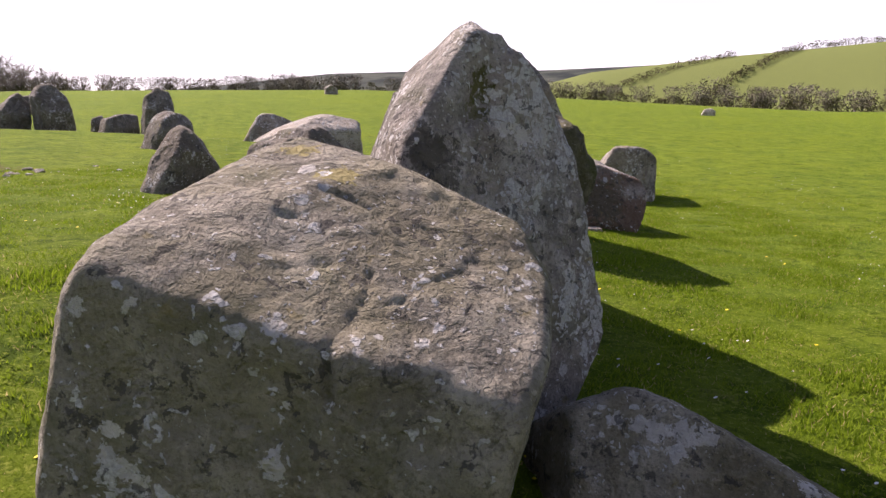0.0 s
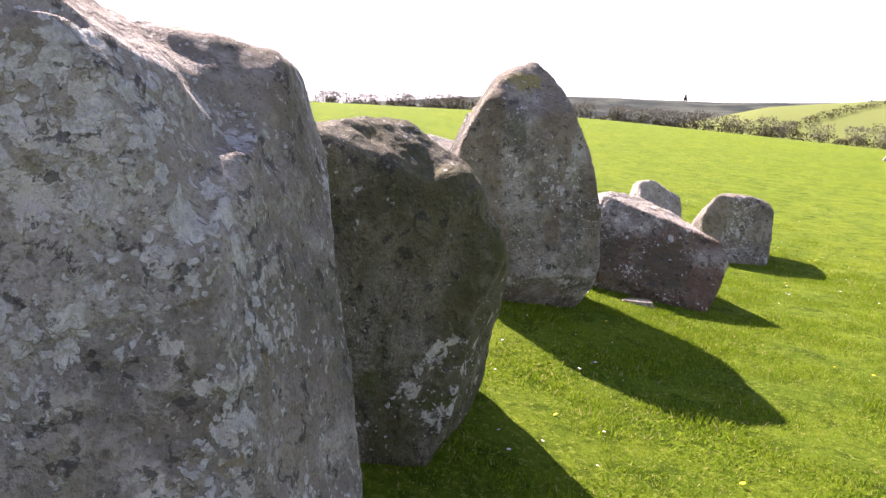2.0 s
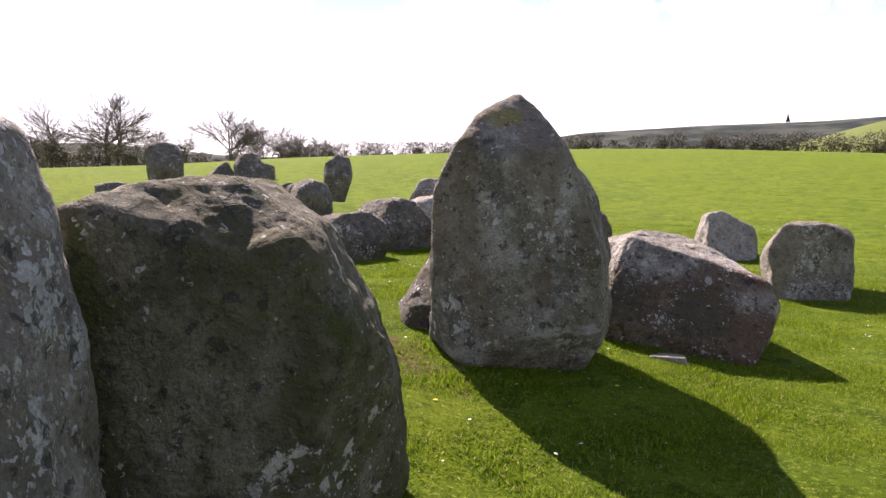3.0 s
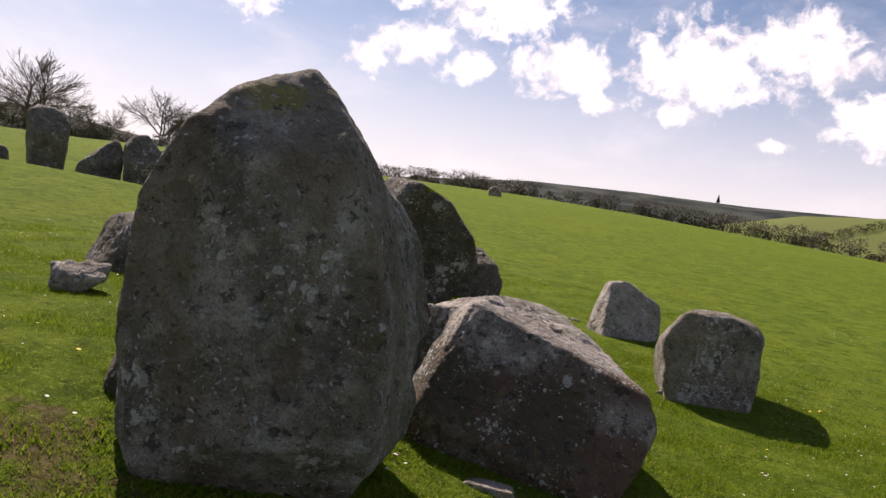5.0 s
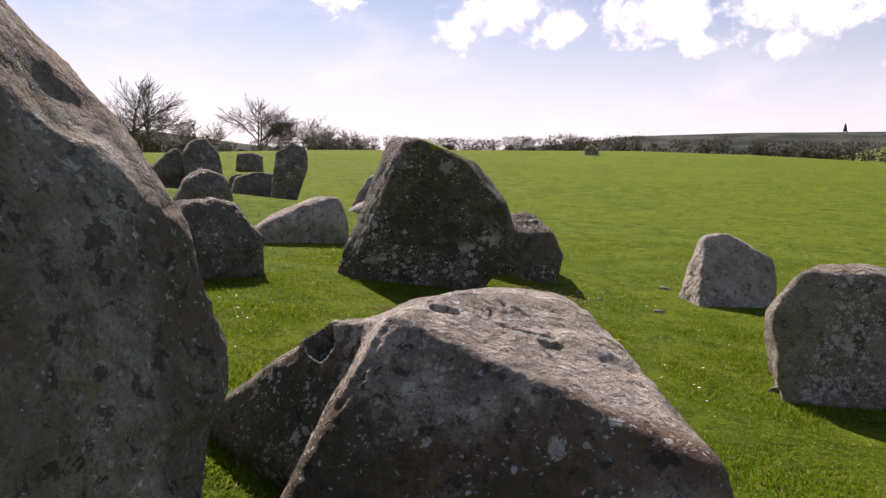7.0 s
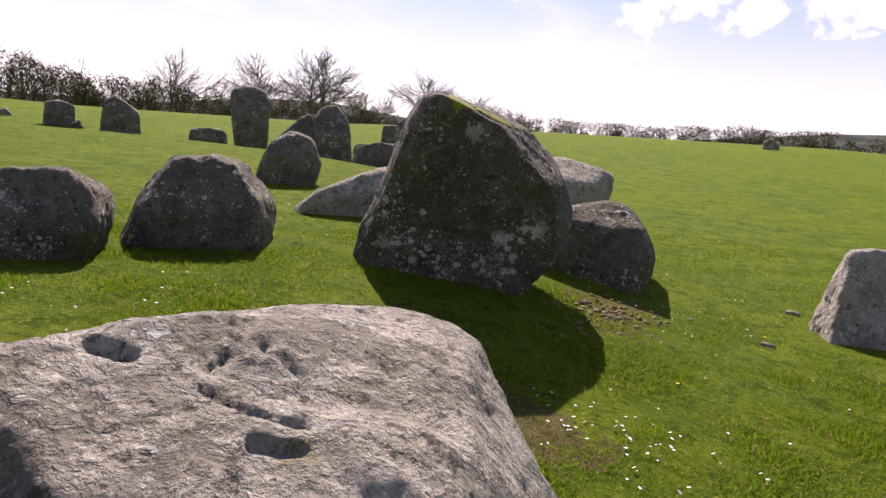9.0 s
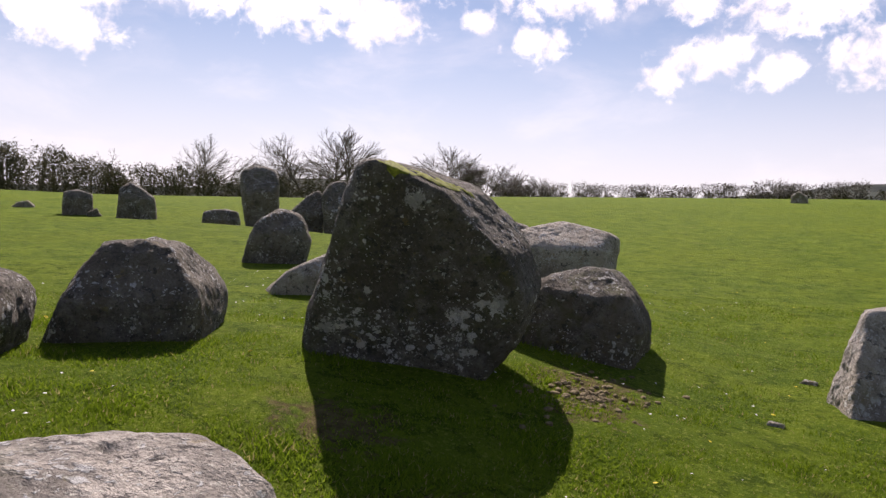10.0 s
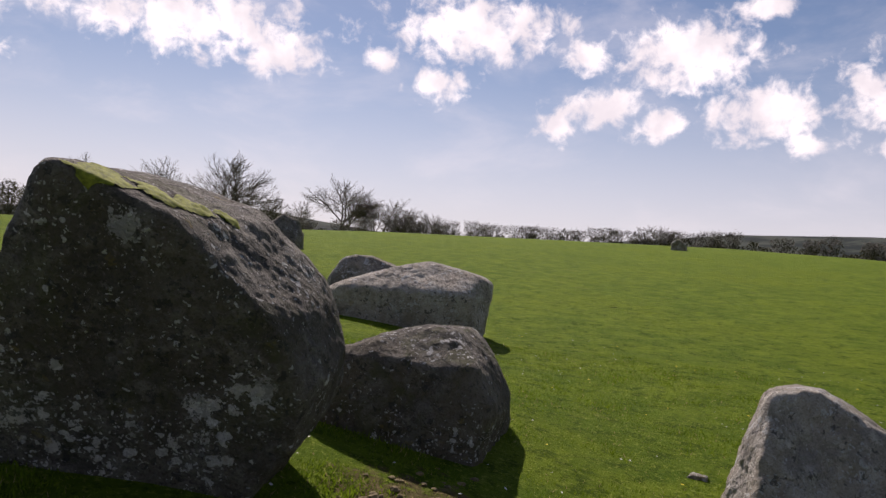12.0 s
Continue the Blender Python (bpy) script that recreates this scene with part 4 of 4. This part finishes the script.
stone("flat_stone", "small flat pale stone lying in the grass", (1.8, 17.621, 0.272),
      [[(-179.1, 44.8, 0.045), (65.2, 77.4, 0.034), (9, -8.4, 0.08), (-78.9, 80, 0.032), (-78.9, 10, 0.048), (101.1, 5, 0.051), (0, -90, 0.278), (-140.9, 6, 0.091), (-16.9, 6, 0.091)]],
      PALE, 5, blunt=1, group="loose flat stones", rough=0.003)
stone("flat_stone", "small flat pale stone lying in the grass", (1.925, 15.902, 0.237),
      [[(-176.1, 34.5, 0.044), (72.9, 74, 0.021), (8, -18, 0.064), (-76.8, 80, 0.028), (-76.8, 10, 0.04), (103.2, 5, 0.041), (0, -90, 0.269), (-138.8, 6, 0.072), (-14.8, 6, 0.072)]],
      PALE, 5, blunt=1, group="loose flat stones", rough=0.003)
stone("boulder", "low sunken grey boulder with lichen on its top", (0.98, 2.75, 0.05),
      [[(155.9, 34.1, 0.631), (125.9, 59.2, 0.434), (55.3, 68.2, 0.34), (27.9, 61.9, 0.292), (18.2, 57.8, 0.282), (22.6, 59.6, 0.284), (147.4, 44.4, 0.56), (132.1, 54.6, 0.466), (-100, 30, 0.451), (80, 20, 0.537), (0, -90, 0.358), (0, 20, 0.608), (-170, 10, 0.576)]],
      SUNK_ROCK, 6, blunt=4, rough=0.016)
stone("boulder", "low dark stone leaning against a pointed standing stone", (0.12, 8.75, 0.25),
      [[(-155.3, 34.4, 0.513), (-151.4, 19, 0.469), (-146.1, -1.1, 0.416), (-139.6, -22.7, 0.375), (-146.5, 13.3, 0.464), (-70, 5, 0.38), (110, 0, 0.438), (0, 0, 0.388), (0, -90, 0.458), (-80, 60, 0.535)]],
      DARK, 6, blunt=5, rough=0.02)


# ---- hedges and trees ----
def twigs_into(verts, faces, rng, base, height, wide, count, flat_top, size):
    """Adds one hedge bush: stems from the foot, and a mass of thin twigs and leaf scraps with an uneven outline."""
    bx, by, bz = base
    for _ in range(4):
        a, r = rng.uniform(0, 6.28), rng.uniform(0.05, 0.3) * wide
        top = (bx + r * math.cos(a), by + r * math.sin(a), bz + height * 0.7)
        w = 0.05 * height / 2.3
        n = len(verts)
        side = rng.uniform(0, 3.14)
        sx, sy = w * math.cos(side), w * math.sin(side)
        verts += [(bx - sx, by - sy, bz - 0.2), (bx + sx, by + sy, bz - 0.2), (top[0] + sx * 0.5, top[1] + sy * 0.5, top[2]), (top[0] - sx * 0.5, top[1] - sy * 0.5, top[2])]
        faces.append((n, n + 1, n + 2, n + 3))
    for _ in range(count):
        h = rng.uniform(0.12, 1.0) ** 0.7 if flat_top else rng.uniform(0.0, 1.0) ** 0.85
        spread = wide * ((0.25 if flat_top else 0.75) + (0.75 if flat_top else 0.25) * min(1.0, h * 1.5)) * (1.0 if flat_top else math.sqrt(max(0.05, 1 - h * h * 0.9)))
        a, r = rng.uniform(0, 6.28), spread * math.sqrt(rng.uniform(0, 1))
        c = np.array((bx + r * math.cos(a), by + r * math.sin(a), bz + h * height * (1 + 0.06 * rng.normal())))
        u = rng.normal(size=3)
        u /= np.linalg.norm(u)
        w = np.cross(u, rng.normal(size=3))
        w /= np.linalg.norm(w)
        l, k = size * rng.uniform(0.6, 1.6), size * rng.uniform(0.08, 0.3)
        n = len(verts)
        verts += [tuple(c - u * l), tuple(c + w * k), tuple(c + u * l), tuple(c - w * k)]
        faces.append((n, n + 1, n + 2, n + 3))


def from_ring(turn, reach):
    a = radians(turn)
    return 2.5 - reach * math.sin(a), 7.0 + reach * math.cos(a)


def build_hedge(label, stations, height, mat, gap=1.9, count=230, flat_top=True, size=0.2, seed=1):
    """A hedgerow through stations of (bearing, distance); its bushes are one mass of twigs."""
    rng = np.random.RandomState(seed)
    verts, faces = [], []
    pts = [Vector(from_ring(*s)) for s in stations]
    for p, q in zip(pts, pts[1:]):
        steps = max(1, int((q - p).length / gap))
        for i in range(steps):
            c = p.lerp(q, (i + rng.uniform(0.1, 0.9)) / steps)
            h = height * (rng.uniform(0.85, 1.1) if flat_top else rng.uniform(0.6, 1.3))
            twigs_into(verts, faces, rng, (c.x, c.y, float(lie(c.x, c.y))), h, gap * (rng.uniform(0.6, 0.9) if flat_top else rng.uniform(0.9, 1.5)), count, flat_top, size)
    ob = mesh_object("hedge", verts, faces, mat, smooth=False)
    return tagged(ob, label, "hedge", kind="stuff")


FIELD = [(t, float(edge_of_field(*from_ring(t, 50))[2]) + 1) for t in range(-40, 44, 2)]
build_hedge("clipped leafless hedgerow along the field edge", FIELD, 2.6, TWIG, count=620, size=0.17, seed=3)
build_hedge("dense low growth at the foot of the hedge", FIELD, 1.35, HEDGE, gap=1.3, count=150, flat_top=False, size=0.25, seed=4)
LEFT = [(t, float(edge_of_field(*from_ring(t, 50))[2]) + 1.5) for t in range(40, 112, 3)]
build_hedge("tangled green-brown hedge of overgrown bushes", LEFT, 2.8, HEDGE, gap=1.2, count=640, flat_top=False, size=0.17, seed=5)
build_hedge("tall overgrown bushes behind the hedge", [(t, r + 4) for t, r in LEFT if t > 55], 3.7, HEDGE, gap=2.0, count=900, flat_top=False, size=0.16, seed=6)
build_hedge("bushes along the far hedge", [(-20, 97), (-24, 95), (-28, 93), (-31, 92)], 3.4, TWIG, gap=3.0, count=330, flat_top=False, size=0.3, seed=7)
build_hedge("dark hedge across the hillside fields", [(-16.5, 250), (-18.5, 300), (-21.5, 345), (-26, 400), (-32, 425), (-42, 430)], 3.2, HEDGE, gap=3.2, count=90, flat_top=False, size=0.6, seed=8)
build_hedge("dark hedge across the hillside fields", [(-9, 300), (-13, 345), (-18, 380), (-22, 400)], 2.8, HEDGE, gap=3.2, count=80, flat_top=False, size=0.6, seed=9)


def limb(verts, faces, p, q, r0, r1, sides):
    axis = (q - p).normalized()
    u = axis.orthogonal().normalized()
    w = axis.cross(u)
    n = len(verts)
    for c, r in ((p, r0), (q, r1)):
        for k in range(sides):
            a = 2 * math.pi * k / sides
            verts.append(tuple(c + u * (r * math.cos(a)) + w * (r * math.sin(a))))
    faces += [(n + k, n + (k + 1) % sides, n + sides + (k + 1) % sides, n + sides + k) for k in range(sides)]


def tree_meshes(seed, height, spread, stems, finest):
    """A bare spring tree: trunk and boughs in one mesh, the finer crown of twigs in another."""
    rng = random.Random(seed)
    crown = ([], [])
    middle = Vector((0, 0, 0.62 * height))

    def grow(p, way, length, r, depth, trunk):
        steps = 3 if depth < 3 else 2 if depth < finest else 1
        for s in range(steps):
            way = (way + Vector((rng.gauss(0, 0.15), rng.gauss(0, 0.15), rng.gauss(0.015, 0.08)))).normalized()
            q = p + way * (length / steps)
            limb(*(trunk if depth < 2 else crown), p, q, r * (1 - 0.3 * s / steps), r * (1 - 0.3 * (s + 1) / steps), 6 if depth < 2 else 3)
            p = q
            if depth < finest and (s > 0 or depth > 0):
                for _ in range(2 if depth == 0 else rng.choice((1, 2))):
                    turn = Vector((rng.gauss(0, 1), rng.gauss(0, 1), rng.gauss(0.1, 0.35))).normalized()
                    out = (p - middle).normalized() * 0.25
                    grow(p, (way + turn * spread * (1.35 if depth < 2 else 1.3) + out).normalized(), length * (rng.uniform(0.6, 0.8) if depth < 2 else rng.uniform(0.48, 0.72)), max(r * 0.52, 0.012), depth + 1, trunk)
        if depth < finest:
            grow(p, way, length * 0.66, max(r * 0.66, 0.012), depth + 1, trunk)

    trunks = []
    for _ in range(stems):
        lean = Vector((rng.gauss(0, 0.22), rng.gauss(0, 0.22), 1)).normalized() if stems > 1 else Vector((rng.gauss(0, 0.06), 0, 1)).normalized()
        trunks.append(([], []))
        grow(Vector((rng.gauss(0, 0.15 * stems), rng.gauss(0, 0.15 * stems), -0.3)), lean, height * 0.40, height * 0.018, 0, trunks[-1])
    return trunks, crown


def build_tree(label, seed, turn, reach, height, spread, stems):
    x, y = from_ring(turn, reach)
    root = new("tree")
    root.location = (x, y, float(lie(x, y)))
    trunks, crown = tree_meshes(seed, height, spread, stems, 5 if height > 7 else 4)
    for verts, faces in trunks:
        mesh_object("trunk", verts, faces, BARK, parent=root)
    part = mesh_object("crown", *crown, TWIG, smooth=False, parent=root)
    part["label"] = "bare crown of fine twigs"
    return tagged(root, label, "tree", "bare trees beyond the hedge")


for n, (turn, reach, tall, spread, stems) in enumerate([(54.0, 120, 12.5, 0.75, 1), (51.6, 122, 9, 0.75, 1), (57.3, 122, 7.5, 0.75, 1), (47.4, 118, 12, 0.75, 1), (44.8, 118, 13.5, 0.75, 2), (49.3, 120, 10, 0.75, 1), (42.6, 125, 8.5, 0.75, 1), (40.2, 130, 9, 0.75, 1), (36.6, 126, 11, 0.8, 2), (33.6, 124, 8, 0.8, 3), (31.6, 122, 6.5, 0.8, 3), (29.8, 120, 5.5, 0.8, 3), (26.5, 118, 4.8, 0.75, 1), (12.6, 114, 4.2, 0.8, 3), (61, 84, 6, 0.75, 1), (59, 120, 8, 0.75, 1)]):
    build_tree("bare spring tree with a spreading twiggy crown", 20 + n, turn, reach, tall, spread, stems)

# ---- turf, flowers and small stones ----
def grass_material():
    m, t, b = material("grass_blade", 0.75)
    b.inputs["Specular IOR Level"].default_value = 0.08
    rand = t.nodes.new("ShaderNodeNewGeometry").outputs["Random Per Island"]
    col = mix(t, rand, (0.075, 0.14, 0.006), (0.215, 0.305, 0.022))
    col = mix(t, ramp(t, rand, 0.93, 0.95), col, (0.36, 0.31, 0.13))
    link(t, col, b.inputs["Base Color"])
    lit = sock(t, "ShaderNodeBsdfTranslucent", {"Color": col})
    both = sock(t, "ShaderNodeMixShader", {0: 0.45, 1: b.outputs[0], 2: lit.outputs[0]})
    link(t, both.outputs[0], t.nodes["Material Output"].inputs[0])
    return m


GRASS = grass_material()


def build_grass():
    rng = np.random.RandomState(11)
    spots = []
    for cx, cy, rx, ry, count in ((2.4, 5.0, 2.6, 4.6, 170000), (2.6, 11.5, 3.2, 4.2, 170000), (-0.6, 11.5, 3.0, 5.0, 90000), (4.0, 8.0, 7.0, 9.0, 120000), (-1.6, 2.8, 1.8, 2.4, 30000), (0.8, 18.0, 5.0, 5.0, 70000), (-3.6, 9.0, 4.5, 5.0, 130000)):
        a, r = rng.uniform(0, 2 * math.pi, count), np.sqrt(rng.uniform(0, 1, count))
        spots.append(np.stack([cx + rx * r * np.cos(a), cy + ry * r * np.sin(a)], 1))
    p = np.concatenate(spots)
    clump = np.array([noise.noise(Vector((x * 2.3, y * 2.3, 0.0))) for x, y in p])
    kept = rng.uniform(-0.9, 0.5, len(p)) < clump + 0.25
    p = p[kept]
    n = len(p)
    z = lie(p[:, 0], p[:, 1]) - 0.008
    h, w = rng.uniform(0.010, 0.030, n) * (1.0 + 1.5 * np.clip(clump[kept], 0, 1)), rng.uniform(0.003, 0.007, n)
    a, lean = rng.uniform(0, 2 * math.pi, n), rng.normal(0, 0.018, (n, 2))
    dx, dy = w * np.cos(a), w * np.sin(a)
    v = np.empty((n, 3, 3))
    v[:, 0] = np.stack([p[:, 0] - dx, p[:, 1] - dy, z], 1)
    v[:, 1] = np.stack([p[:, 0] + dx, p[:, 1] + dy, z], 1)
    v[:, 2] = np.stack([p[:, 0] + lean[:, 0], p[:, 1] + lean[:, 1], z + h], 1)
    me = bpy.data.meshes.new("grass")
    me.vertices.add(3 * n)
    me.vertices.foreach_set("co", v.ravel())
    me.loops.add(3 * n)
    me.loops.foreach_set("vertex_index", np.arange(3 * n))
    me.polygons.add(n)
    me.polygons.foreach_set("loop_start", np.arange(0, 3 * n, 3))
    me.update(calc_edges=True)
    me.materials.append(GRASS)
    return tagged(new("grass", me), "short grazed grass blades", "grass", kind="stuff")


build_grass()


def build_flowers(name, label, colour, count, seed, size, drifts=()):
    rng = np.random.RandomState(seed)
    m, t, b = material(name, 0.7)
    at = t.nodes.new("ShaderNodeTexCoord").outputs["Object"]
    link(t, mix(t, noise_at(t, at, 30.0), colour, tuple(0.75 * c for c in colour)), b.inputs["Base Color"])
    verts, faces = [], []
    spots = [(rng.uniform(-7, 9), rng.uniform(1.5, 24)) for _ in range(count)]
    spots = [(x, y) for x, y in spots if noise.noise(Vector((x * 0.5, y * 0.5, seed))) >= -0.05]
    for cx, cy, wide, deep, many in drifts:
        spots += [(cx + rng.normal(0, wide), cy + rng.normal(0, deep)) for _ in range(many)]
    for x, y in spots:
        z, r = float(lie(x, y)) + rng.uniform(0.015, 0.035), size * rng.uniform(0.6, 1.2)
        n = len(verts)
        tip = rng.normal(0, 0.3, 2) * r
        verts.append((x + tip[0], y + tip[1], z + 0.4 * r))
        verts += [(x + r * math.cos(k * math.pi / 4), y + r * math.sin(k * math.pi / 4), z + tip[0] * math.cos(k * math.pi / 4)) for k in range(8)]
        faces += [(n, n + 1 + k, n + 1 + (k + 1) % 8) for k in range(8)]
    return tagged(mesh_object(name, verts, faces, m), label, "flowers", kind="stuff")


build_flowers("daisies", "scattered white daisies in the turf", (0.75, 0.75, 0.7), 1700, 5, 0.010, ((-2.2, 8.3, 0.6, 0.3, 110), (-3.0, 8.7, 0.6, 0.3, 50), (-5.5, 6.5, 1.0, 0.5, 90), (1.9, 12.7, 0.3, 0.3, 60)))
build_flowers("dandelions", "scattered yellow dandelions in the turf", (0.75, 0.6, 0.02), 320, 9, 0.014)


def build_clods():
    """Crumbled earth where the turf is broken between two stones."""
    rng = np.random.RandomState(21)
    bm = bmesh.new()
    for _ in range(170):
        a, r = rng.uniform(0, 6.28), abs(rng.normal(0, 0.5))
        x, y = 0.82 + 0.55 * r * math.cos(a), 15.0 + 0.9 * r * math.sin(a)
        s = rng.uniform(0.008, 0.032)
        made = bmesh.ops.create_icosphere(bm, subdivisions=2, radius=s)["verts"]
        for v in made:
            v.co = v.co * (1 + 0.5 * noise.noise(v.co * (1.2 / s) + Vector((x * 9, y * 9, 0))))
            v.co.z *= 0.6
            v.co += Vector((x, y, float(lie(x, y)) + 0.2 * s))
    me = bpy.data.meshes.new("soil_clods")
    bm.to_mesh(me)
    bm.free()
    me.materials.append(plain_material("soil", (0.10, 0.075, 0.04), (0.24, 0.19, 0.10), 18.0))
    return tagged(new("soil_clods", me), "crumbled clods of bare earth in broken turf", "soil", kind="stuff")


build_clods()


def build_rubble():
    """Broken stone lying in a scuffed patch of the turf."""
    rng = np.random.RandomState(33)
    bm = bmesh.new()
    for _ in range(70):
        x, y = -8.0 + rng.normal(0, 0.95), 12.0 + rng.normal(0, 0.5)
        s = rng.uniform(0.02, 0.085)
        made = bmesh.ops.create_icosphere(bm, subdivisions=2, radius=s)["verts"]
        for v in made:
            v.co = v.co * (1 + 0.6 * noise.noise(v.co * (1.1 / s) + Vector((x * 7, y * 7, 0))))
            v.co.z *= 0.45
            v.co += Vector((x, y, float(lie(x, y)) + 0.12 * s))
    me = bpy.data.meshes.new("rubble")
    bm.to_mesh(me)
    bm.free()
    me.materials.append(GREY)
    return tagged(new("rubble", me), "small broken grey stones in scuffed turf", "stones", kind="stuff")


build_rubble()


def build_conifer(turn, reach, height):
    """A dark fir that stands alone on the ridge."""
    rng = random.Random(5)
    x, y = from_ring(turn, reach)
    root = new("fir_tree")
    root.location = (x, y, float(lie(x, y)))
    verts, faces = [], []
    limb(verts, faces, Vector((0, 0, -1)), Vector((0, 0, height * 0.95)), height * 0.022, 0.05, 6)
    mesh_object("trunk", verts, faces, BARK, parent=root)
    verts, faces = [], []
    for _ in range(1500):
        h = rng.uniform(0.16, 1.0)
        a = rng.uniform(0, 6.283)
        long = height * (0.04 + 0.24 * (1 - h) * rng.uniform(0.5, 1.1))
        p = Vector((0, 0, h * height))
        limb(verts, faces, p, p + Vector((math.cos(a) * long, math.sin(a) * long, -0.35 * long)), 0.035 * height, 0.008 * height, 3)
    mesh_object("crown", verts, faces, HEDGE, smooth=False, parent=root)
    return tagged(root, "lone dark fir standing on the far ridge", "tree")


build_conifer(-5.9, 1380, 15.0)
